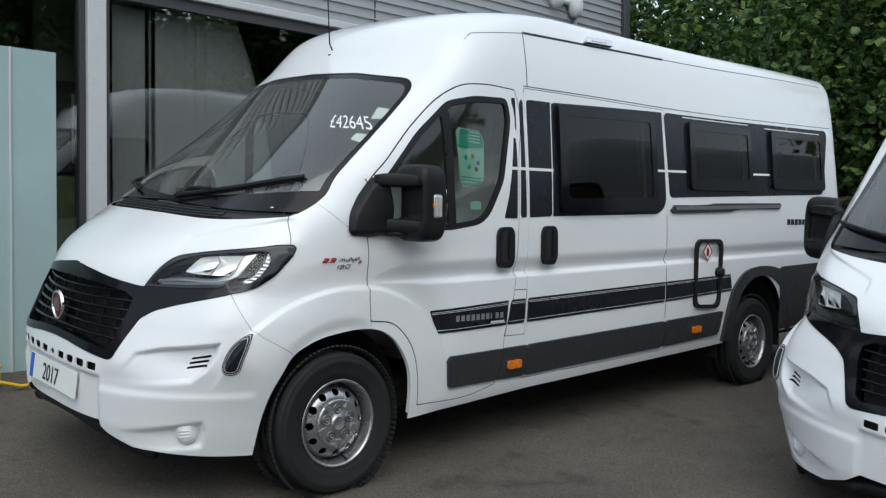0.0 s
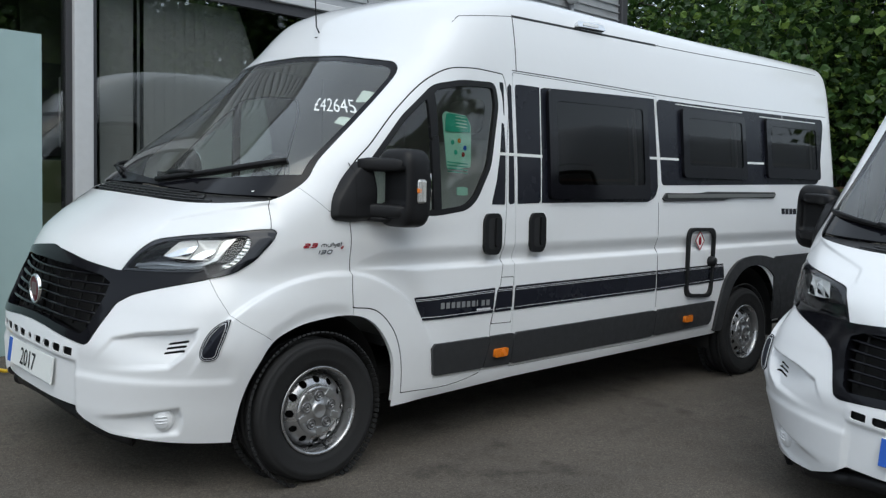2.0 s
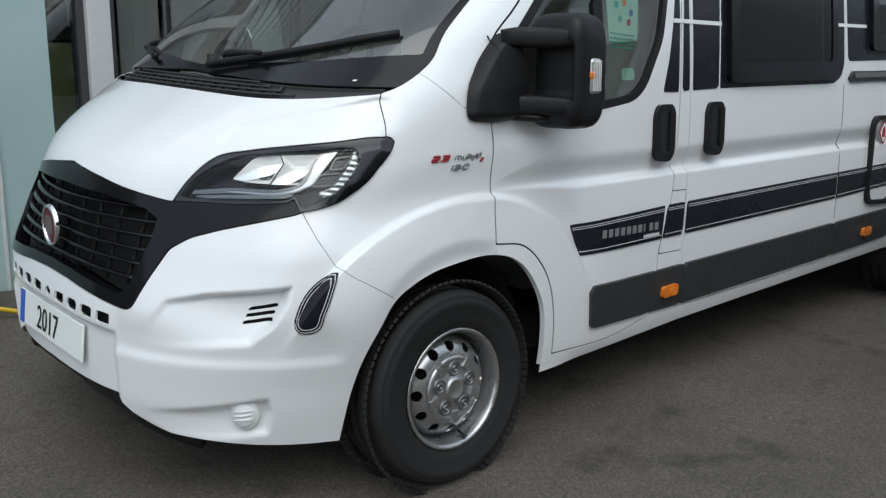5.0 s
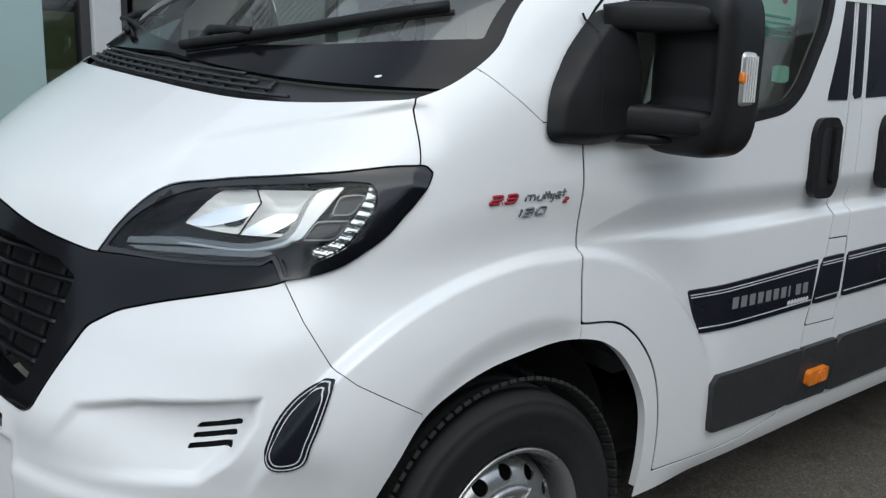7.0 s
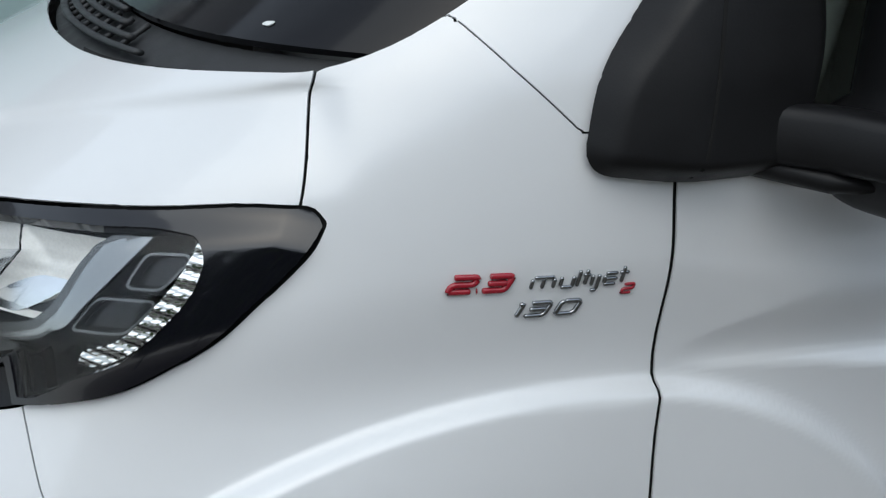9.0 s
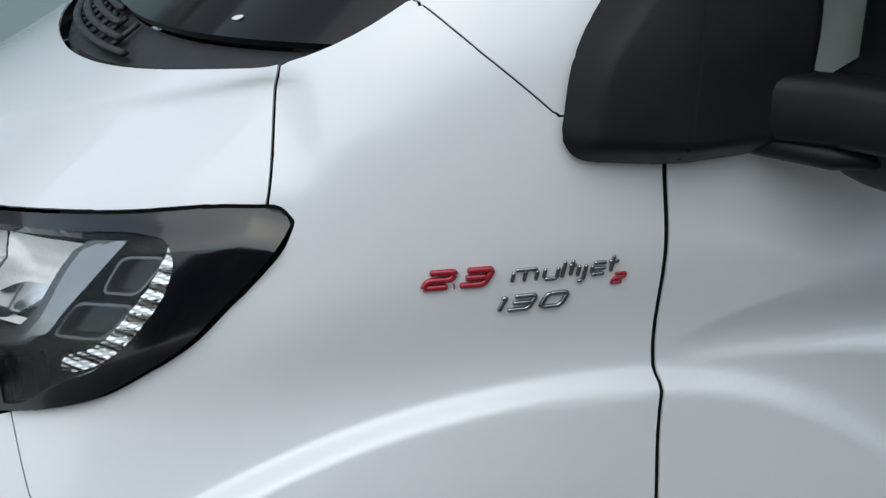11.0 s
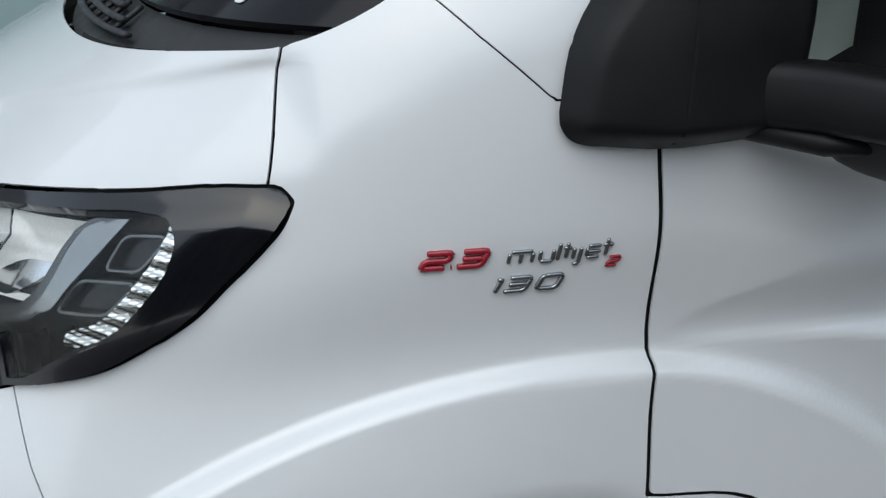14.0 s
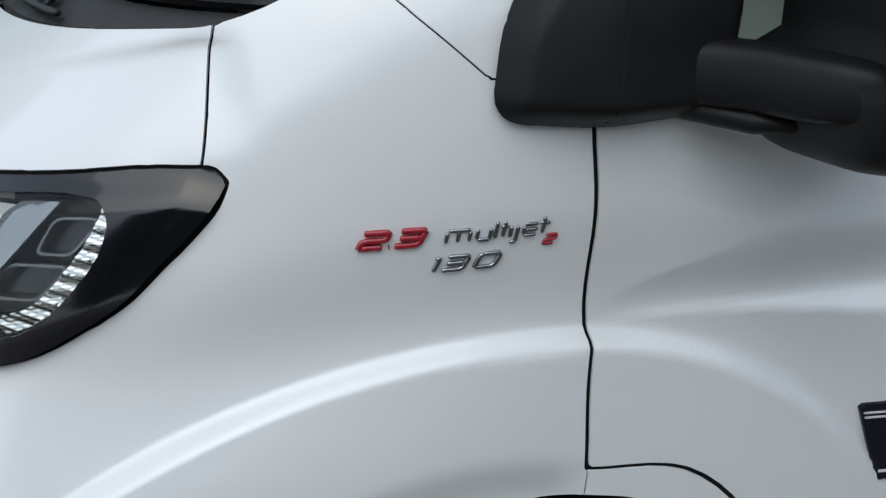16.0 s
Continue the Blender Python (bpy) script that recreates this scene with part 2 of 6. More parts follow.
# ---- shape of the van's body: plan outlines stacked by height ----
SECTIONS = {  # height: nose, start of the straight side, half width, squareness
    0.20: (-0.855, 0.10, 0.940, 2.60), 0.40: (-0.905, 0.10, 0.972, 2.70), 0.60: (-0.900, 0.10, 0.987, 2.90),
    0.80: (-0.858, 0.12, 0.990, 2.45), 0.96: (-0.825, 0.16, 0.988, 2.08), 1.04: (-0.775, 0.20, 0.987, 2.20),
    1.14: (-0.645, 0.25, 0.986, 2.42), 1.26: (-0.445, 0.32, 0.982, 2.60), 1.35: (-0.315, 0.42, 0.978, 2.70),
    1.48: (-0.150, 0.57, 0.972, 3.00), 1.96: (0.480, 1.10, 0.938, 3.30), 2.08: (0.620, 1.22, 0.925, 3.20),
    2.18: (0.700, 1.30, 0.908, 3.00), 2.28: (0.800, 1.45, 0.886, 3.00), 2.36: (0.960, 1.62, 0.848, 2.90),
    2.42: (1.180, 1.85, 0.775, 2.70), 2.46: (1.520, 2.15, 0.600, 2.40), 2.485: (2.300, 2.60, 0.050, 2.00),
}
RAKE = 0.013      # the van stands a little nose-down
REAR = 5.60


def pchip(xs, ys, q):
    xs, ys, q = np.asarray(xs, float), np.asarray(ys, float), np.asarray(q, float)
    h, d = np.diff(xs), np.diff(ys) / np.diff(xs)
    m = np.zeros(len(xs))
    m[0], m[-1] = d[0], d[-1]
    w1, w2 = 2 * h[1:] + h[:-1], h[1:] + 2 * h[:-1]
    ok = d[1:] * d[:-1] > 0
    m[1:-1][ok] = (w1 + w2)[ok] / (w1[ok] / d[:-1][ok] + w2[ok] / d[1:][ok])
    i = np.clip(np.searchsorted(xs, q) - 1, 0, len(h) - 1)
    t = (q - xs[i]) / h[i]
    return ys[i] * (1 + 2 * t) * (1 - t) ** 2 + m[i] * h[i] * t * (1 - t) ** 2 + ys[i + 1] * t * t * (3 - 2 * t) + m[i + 1] * h[i] * t * t * (t - 1)


def smooth(a, b, v):
    t = np.clip((v - a) / (b - a), 0, 1)
    return t * t * (3 - 2 * t)


def groove(s, depth, below=0.02, above=0.035, fade=0.16):
    """Depth of a crease whose lower lip stands proud; s is the height over the lip."""
    return depth * smooth(-below, above, s) * (1 - smooth(above, fade, s))


VENT = [(-0.27, 0.545), (-0.145, 0.690), (-0.02, 0.716), (0.235, 0.742), (0.225, 0.69), (0.185, 0.625), (0.12, 0.572), (-0.10, 0.548)]
FOG = [(-0.26, 0.350), (-0.10, 0.368), (0.158, 0.409), (0.170, 0.36), (0.155, 0.285), (0.00, 0.262), (-0.15, 0.275)]


def sdf(poly, u, v):
    """Signed distance to a closed outline, negative inside; far points get half a metre."""
    u, v = np.asarray(u, float), np.asarray(v, float)
    p = np.asarray(poly, float)
    out = np.full(u.shape, 0.5)
    near = (u > p[:, 0].min() - 0.2) & (u < p[:, 0].max() + 0.2) & (v > p[:, 1].min() - 0.2) & (v < p[:, 1].max() + 0.2)
    if not near.any():
        return out
    a, b = u[near], v[near]
    best, inside = np.full(a.shape, 9.0), np.zeros(a.shape, bool)
    for (x0, y0), (x1, y1) in zip(p, np.roll(p, -1, 0)):
        dx, dy = x1 - x0, y1 - y0
        t = np.clip(((a - x0) * dx + (b - y0) * dy) / (dx * dx + dy * dy + 1e-12), 0, 1)
        best = np.minimum(best, np.hypot(a - x0 - t * dx, b - y0 - t * dy))
        if y0 != y1:
            inside ^= ((y0 > b) != (y1 > b)) & (a < (x1 - x0) * (b - y0) / (y1 - y0) + x0)
    out[near] = np.where(inside, -best, best)
    return out


def relief(x, y, z):
    """How far the skin lies inside its smooth outline, at the height z of the level van."""
    w, h = np.abs(y), z + RAKE * x
    s = 0.7071 * (x + w)
    arch = np.hypot((x - 0.09) / np.where(x < 0.09, 1.16, 1.03), z - 0.340) - 0.612
    d = groove(arch, 0.023, 0.007, 0.011, 0.16) * smooth(-0.75, -0.40, x) * (1 - smooth(0.50, 0.80, x)) * smooth(0.5, 0.7, z)
    d = np.maximum(d, groove(z - 0.948, 0.026, 0.012, 0.020, 0.11) * smooth(-0.2, 0.3, x))
    d = d + 0.030 * (1 - smooth(0.20, 0.36, z)) * smooth(0.5, 0.7, x)
    nose = 1 - smooth(-0.45, -0.38, x)
    e = -sdf(VENT, s, h)
    d = d + 0.055 * smooth(0.0, 0.022, e) * smooth(-0.26, 0.12, s) * smooth(0.53, 0.66, h) * nose
    e = -sdf(FOG, s, h)
    d = d + 0.035 * smooth(0.0, 0.022, e) * smooth(-0.26, 0.05, s) * smooth(0.24, 0.36, h) * nose
    d = d + 0.010 * smooth(0.500, 0.535, h) * (1 - smooth(0.56, 0.66, h)) * smooth(0.40, 0.44, w) * nose
    d = d + 0.016 * (1 - smooth(0.405, 0.425, w)) * (1 - smooth(0.556, 0.570, h)) * nose
    d = d - 0.020 * smooth(0.10, 0.90, x) * (1 - 0.65 * smooth(1.2, 1.9, z))      # the flank swells behind the wing
    # crease over each headlamp, and the flare turned in towards the wheel
    below = np.interp(s, (-0.03, 0.0, 0.027, 0.116, 0.242, 0.357, 0.457), (1.12, 1.155, 1.177, 1.198, 1.223, 1.243, 1.262)) - h
    d = d + 0.011 * smooth(-0.004, 0.016, below) * (1 - smooth(0.020, 0.11, below)) * smooth(-0.06, 0.0, s) * (1 - smooth(-0.19, -0.15, x))
    rim = 0.43 * (np.hypot((x - 0.03) / 0.42, (z - 0.33) / 0.435) - 1)
    d = d + 0.012 * (1 - smooth(0.0, 0.065, rim)) * smooth(0.40, 0.55, z) * smooth(-0.35, -0.2, x) * (1 - smooth(0.12, 0.2, x))
    return d


def plan(z, n_front, n_side, n_rear):
    """One outline from the nose round to the middle of the tail, on the side of negative y, with its outward direction."""
    zs = sorted(SECTIONS)
    nose, start, half, power = (pchip(zs, [SECTIONS[k][i] for k in zs], z) for i in range(4))
    a = np.linspace(0, 1, n_front) ** 0.9 * math.pi / 2
    fx = start - (start - nose) * np.cos(a) ** (2 / power)
    fy = half * np.sin(a) ** (2 / power)
    r = 0.13
    t = np.linspace(0, 1, n_side + 1)[1:]
    sx = start + (REAR - r - start) * np.where(t < 0.5, t * 0.56, 0.28 + (t - 0.5) * 1.44)      # closer together behind the wing
    b = np.linspace(0, math.pi / 2, 9)[1:]
    rr = min(r, half * 0.9)
    rx, ry = REAR - r + r * np.sin(b), half - rr + rr * np.cos(b)
    ex = np.full(n_rear, REAR)
    ey = np.linspace(half - rr, 0, n_rear + 1)[1:]
    return np.concatenate((fx, sx, rx, ex)), -np.concatenate((fy, np.full(n_side, half), ry, ey))


def body_grid(fine=1.0):
    """Vertices and triangles of the whole skin, both sides."""
    zs = np.concatenate((np.arange(0.20, 0.60, 0.0125 / fine), np.arange(0.60, 1.26, 0.0062), np.arange(1.26, 1.50, 0.0125 / fine), np.arange(1.50, 2.34, 0.025 / fine), np.arange(2.34, 2.485, 0.008), [2.485]))
    nf, ns, nr = int(110 * fine), int(210 * fine), 8
    rows = []
    for z in zs:
        x, y = plan(z, nf, ns, nr)
        tx, ty = np.gradient(x), np.gradient(y)
        ln = np.hypot(tx, ty) + 1e-9
        nx, ny = ty / ln, -tx / ln         # outward
        d = relief(x, y, np.full_like(x, z))
        rows.append(np.stack((x - nx * d, y - ny * d, z + RAKE * x), 1))
    g = np.array(rows)
    R, C = g.shape[:2]
    left = g.reshape(-1, 3)
    i = np.arange(R * C).reshape(R, C)
    q = np.stack((i[:-1, :-1], i[:-1, 1:], i[1:, 1:], i[1:, :-1]), -1).reshape(-1, 4)
    tri = np.concatenate((q[:, [0, 1, 2]], q[:, [0, 2, 3]]))
    right = left * (1, -1, 1)
    # weld the two halves at the nose and the tail
    idx = np.arange(R * C).reshape(R, C).copy()
    other = np.full((R, C), -1)
    other[:, 0], other[:, -1] = idx[:, 0], idx[:, -1]
    inner = np.arange(R * (C - 2)).reshape(R, C - 2) + R * C
    other[:, 1:-1] = inner
    V = np.concatenate((left, right.reshape(R, C, 3)[:, 1:-1].reshape(-1, 3)))
    o = other.ravel()
    return V, np.concatenate((tri, o[tri][:, ::-1]))


# ---- points on the skin ----
def levels(z):
    zs = sorted(SECTIONS)
    return [pchip(zs, [SECTIONS[k][i] for k in zs], z) for i in range(4)]


def on_side(x, z):
    """Points of the flank of negative y, over (x, z) in the world of the van."""
    x, z = np.asarray(x, float), np.asarray(z, float)
    h = z - RAKE * x
    nose, start, half, power = levels(h)
    u = np.clip((start - x) / (start - nose), 0, 0.9999)
    y = -half * (1 - u ** power) ** (1 / power)
    return np.stack((x, y + relief(x, y, h), z), -1)


def on_front(y, z):
    y, z = np.asarray(y, float), np.asarray(z, float)
    h = z + 0.01
    nose, start, half, power = levels(h)
    v = np.clip(np.abs(y) / half, 0, 0.9999)
    x = start - (start - nose) * (1 - v ** power) ** (1 / power)
    return np.stack((x + relief(x, y, h), y, z), -1)


def on_corner(s, z):
    """Points of the near front corner, over the diagonal run s and the height."""
    s, z = np.atleast_1d(np.asarray(s, float)), np.atleast_1d(np.asarray(z, float))
    nose, start, half, power = levels(z + 0.005)
    a = np.linspace(0, 1, 1600)[None] ** 0.9 * math.pi / 2
    X = start[:, None] - (start - nose)[:, None] * np.cos(a) ** (2 / power[:, None])
    Y = -half[:, None] * np.sin(a) ** (2 / power[:, None])
    S = 0.7071 * (X - Y)
    x = np.array([np.interp(q, r, p) for q, r, p in zip(s, S, X)])
    y = np.array([np.interp(q, r, p) for q, r, p in zip(s, S, Y)])
    d = relief(x, y, z + 0.005)
    return np.stack((x + 0.7071 * d, y + 0.7071 * d, z), -1)


def facing(where, u, v):
    """Outward directions of the skin, by small steps."""
    e = 2e-3
    N = np.cross(where(u + e, v) - where(u - e, v), where(u, v + e) - where(u, v - e))
    return N / (np.linalg.norm(N, axis=1)[:, None] + 1e-12)


def patch(where, outline, step, lift, depth=0.0, hole=None, inset=0.0, ring=0.0):
    """A sheet over a closed outline, laid on the skin and lifted off it, with folded edges. ring keeps only a border that wide."""
    P = np.array(outline)
    u0, v0 = P.min(0) - step
    u1, v1 = P.max(0) + step
    nu, nv = max(3, int((u1 - u0) / step)), max(3, int((v1 - v0) / step))
    u, v = np.meshgrid(np.linspace(u0, u1, nu), np.linspace(v0, v1, nv))
    u, v = u.ravel(), v.ravel()
    i = np.arange(nu * nv).reshape(nv, nu)
    q = np.stack((i[:-1, :-1], i[:-1, 1:], i[1:, 1:], i[1:, :-1]), -1).reshape(-1, 4)
    F = np.concatenate((q[:, [0, 1, 2]], q[:, [0, 2, 3]]))
    W = np.stack((u, v, 0 * u), 1)
    W, F = clip(W, F, sdf(outline, u, v) + inset)
    if ring:
        W, F = clip(W, F, -sdf(outline, W[:, 0], W[:, 1]) - inset - ring)
    if hole is not None:
        W, F = clip(W, F, -sdf(hole, W[:, 0], W[:, 1]))
    V = where(W[:, 0], W[:, 1])
    N = facing(where, W[:, 0], W[:, 1])
    V = V + N * lift
    return edged(V, F, depth, N) if depth else (V, F)


def ribbon(where, points, width, lift, spacing=0.03):
    """A narrow strip along a line on the skin."""
    P = np.array(points, float)
    d = np.r_[0, np.cumsum(np.hypot(*np.diff(P, axis=0).T))]
    n = max(2, int(d[-1] / spacing) + 1)
    t = np.linspace(0, d[-1], n)
    u, v = np.interp(t, d, P[:, 0]), np.interp(t, d, P[:, 1])
    du, dv = np.gradient(u), np.gradient(v)
    k = np.hypot(du, dv) + 1e-12
    a, b = -dv / k * width / 2, du / k * width / 2
    L, R = where(u + a, v + b), where(u - a, v - b)
    V = np.concatenate((L, R))
    i = np.arange(n - 1)
    F = np.concatenate((np.stack((i + n, i + n + 1, i + 1), 1), np.stack((i + n, i + 1, i), 1)))
    return edged(V + normals(V, F) * lift, F, 0.003)


def raised_text(words, where, u, v, height, slant=0.0, lift=0.001, depth=0.002, stretch=1.0):
    """Lettering in the built-in font, wrapped onto a surface."""
    cu = bpy.data.curves.new("lettering", "FONT")
    cu.body, cu.size, cu.extrude, cu.resolution_u = words, height * 1.37, 0.5, 3
    ob = bpy.data.objects.new("lettering", cu)
    scene.collection.objects.link(ob)
    bpy.context.view_layer.update()
    me = bpy.data.meshes.new_from_object(ob.evaluated_get(bpy.context.evaluated_depsgraph_get()))
    V = np.array([q.co[:] for q in me.vertices])
    F = [tuple(p.vertices) for p in me.polygons]
    bpy.data.objects.remove(ob)
    bpy.data.meshes.remove(me)
    uu, vv = u + V[:, 0] * stretch + slant * V[:, 1], v + V[:, 1]
    B = where(uu, vv)
    e = 1e-3
    N = np.cross(where(uu + e, vv) - B, where(uu, vv + e) - B)
    N /= np.linalg.norm(N, axis=1)[:, None]
    return B + N * (lift + depth * (V[:, 2:] + 0.5)), F


def strokes(where, lines, radius, lift=0.0):
    """Rounded raised strokes along lines on the skin, as one mesh."""
    AV, AF, k = [], [], 0
    for line in lines:
        P = np.array(line, float)
        d = np.r_[0, np.cumsum(np.hypot(*np.diff(P, axis=0).T))]
        t = np.linspace(0, d[-1], max(3, int(d[-1] / 0.0012)))
        Q = where(np.interp(t, d, P[:, 0]), np.interp(t, d, P[:, 1]))
        Q = Q + np.array((-0.12, -0.99, 0.0)) * lift
        r = np.full(len(t), radius)
        r[0] = r[-1] = radius * 0.6
        V, F = tube(Q, r, 8)
        AV.append(V)
        AF += [tuple(i + k for i in f) for f in F]
        k += len(V)
    return np.concatenate(AV), AF


# ---- outlines on the van ----
LAMP = [(-0.145, 0.952), (-0.096, 1.017), (-0.02, 1.082), (0.085, 1.106), (0.238, 1.126), (0.335, 1.1355), (0.472, 1.148), (0.495, 1.147), (0.508, 1.135), (0.501, 1.112),
        (0.485, 1.088), (0.460, 1.058), (0.430, 1.022), (0.390, 0.992), (0.350, 0.968), (0.30, 0.953), (0.246, 0.944), (0.226, 0.980), (0.207, 0.9685), (0.182, 0.9665), (0.06, 0.9595), (-0.09, 0.9545)]
GRILLE = [(-0.1, 1.012), (0.0, 1.012), (0.20, 0.990), (0.337, 0.969), (0.49, 0.950), (0.60, 0.975), (0.80, 1.000), (0.806, 0.946), (0.790, 0.934), (0.655, 0.885),
          (0.59, 0.858), (0.545, 0.822), (0.520, 0.752), (0.49, 0.652), (0.465, 0.640), (0.14, 0.671), (-0.1, 0.678)]
SCREEN_HOLE = [(-0.1, 1.252), (0.20, 1.251), (0.35, 1.249), (0.485, 1.247), (0.60, 1.249), (0.70, 1.254), (0.833, 1.266), (0.861, 1.290), (0.872, 1.329), (0.876, 1.371), (0.864, 1.435),
               (0.846, 1.659), (0.820, 1.90), (0.802, 1.942), (0.76, 1.974), (0.40, 2.018), (-0.1, 2.032)]
DOOR = [(0.167, 1.400), (0.148, 1.30), (0.147, 1.176), (0.153, 1.118), (0.161, 0.985), (0.1645, 0.958), (0.163, 0.930), (0.170, 0.795), (0.306, 0.772), (0.420, 0.668), (0.484, 0.487), (0.498, 0.347), (0.88, 0.350), (1.05, 0.385),
        (1.100, 0.541), (1.103, 0.640), (1.160, 0.800), (1.205, 1.18), (1.225, 1.55), (1.238, 1.930), (1.22, 1.968), (0.962, 1.970), (0.82, 1.952), (0.699, 1.900), (0.507, 1.756), (0.305, 1.552)]
DOOR_GLASS = rounded([(0.705, 1.868), (0.90, 1.908), (1.158, 1.920), (1.178, 1.81), (1.094, 1.472), (0.977, 1.293), (0.90, 1.242), (0.68, 1.212), (0.20, 1.225), (0.19, 1.375), (0.30, 1.490), (0.49, 1.695)], 0.045)
SLIDER = [(1.300, 1.985), (1.290, 1.42), (1.285, 1.163), (1.278, 0.39), (2.70, 0.40), (2.745, 2.002)]
FLAP = [(1.165, 0.887), (1.280, 0.885), (1.268, 0.637), (1.108, 0.640)]
FENDER = [(-0.75, 0.10), (-0.75, 1.275), (-0.177, 1.268), (-0.057, 1.328), (-0.015, 1.283), (0.043, 1.228), (0.25, 1.228), (0.25, 0.80), (0.172, 0.80), (0.172, 0.10)]
BUMPER = [(-1.3, 0.05), (-1.3, 0.968), (-0.445, 0.943), (-0.424, 0.872), (-0.387, 0.785), (-0.365, 0.763), (-0.318, 0.731), (-0.243, 0.680), (-0.25, 0.05)]
FRONT_ARCH = [(-0.393, 0.05), (-0.392, 0.24), (-0.374, 0.42), (-0.342, 0.52), (-0.293, 0.60), (-0.240, 0.668), (-0.17, 0.709), (-0.085, 0.738), (-0.01, 0.750), (0.11, 0.761), (0.18, 0.758), (0.245, 0.741),
              (0.312, 0.700), (0.372, 0.633), (0.424, 0.535), (0.444, 0.415), (0.447, 0.315), (0.44, 0.05)]
REAR_ARCH = [(3.565, 0.05), (3.575, 0.36), (3.61, 0.56), (3.70, 0.72), (3.85, 0.825), (4.035, 0.852), (4.22, 0.825), (4.37, 0.72), (4.46, 0.56), (4.49, 0.36), (4.50, 0.05)]
REAR_FLARE = [(3.475, 0.385), (3.52, 0.60), (3.60, 0.765), (3.74, 0.875), (3.98, 0.925), (4.20, 0.918), (4.38, 0.870), (4.46, 0.80), (4.53, 0.66), (4.53, 0.385)]


LAMP, GRILLE, SCREEN_HOLE, DOOR = flowing(LAMP), rounded(GRILLE, 0.012, 4), rounded(SCREEN_HOLE, 0.05, 5), flowing(DOOR, 40)
FRONT_ARCH, REAR_ARCH, REAR_FLARE = flowing(FRONT_ARCH), flowing(REAR_ARCH), flowing(REAR_FLARE)


def side_of(V):
    """Distance past which a point belongs to the flanks."""
    return 0.60 - np.abs(V[:, 1])


class Skin:
    """What is left of the body while its panels are cut out of it."""

    def __init__(self, V, F):
        self.V, self.F = V, F

    def take(self, shape, gap=0.004):
        f = shape(self.V)
        got = clip(self.V, self.F, f + gap / 2)
        self.V, self.F = clip(self.V, self.F, gap / 2 - f)
        return got


def by_side(outline):
    return lambda V: np.maximum(sdf(outline, V[:, 0], V[:, 2]), side_of(V))


def by_front(outline, back=0.9):
    return lambda V: np.maximum(sdf(outline, np.abs(V[:, 1]), V[:, 2]), V[:, 0] - back)


def by_corner(outline):
    return lambda V: np.maximum(sdf(outline, 0.7071 * (V[:, 0] + np.abs(V[:, 1])), V[:, 2]), V[:, 0] - 0.2)


def near(V, F):
    """The half of a pair of like panels that lies on the side of negative y."""
    return clip(V, F, V[:, 1])


def far(V, F):
    return clip(V, F, -V[:, 1])


def both(name, got, mat, van, depth, label=""):
    """A panel on each flank, each a part of its own."""
    return [put(name, *edged(*half(*got), depth), mat, van, label) for half in (near, far)]


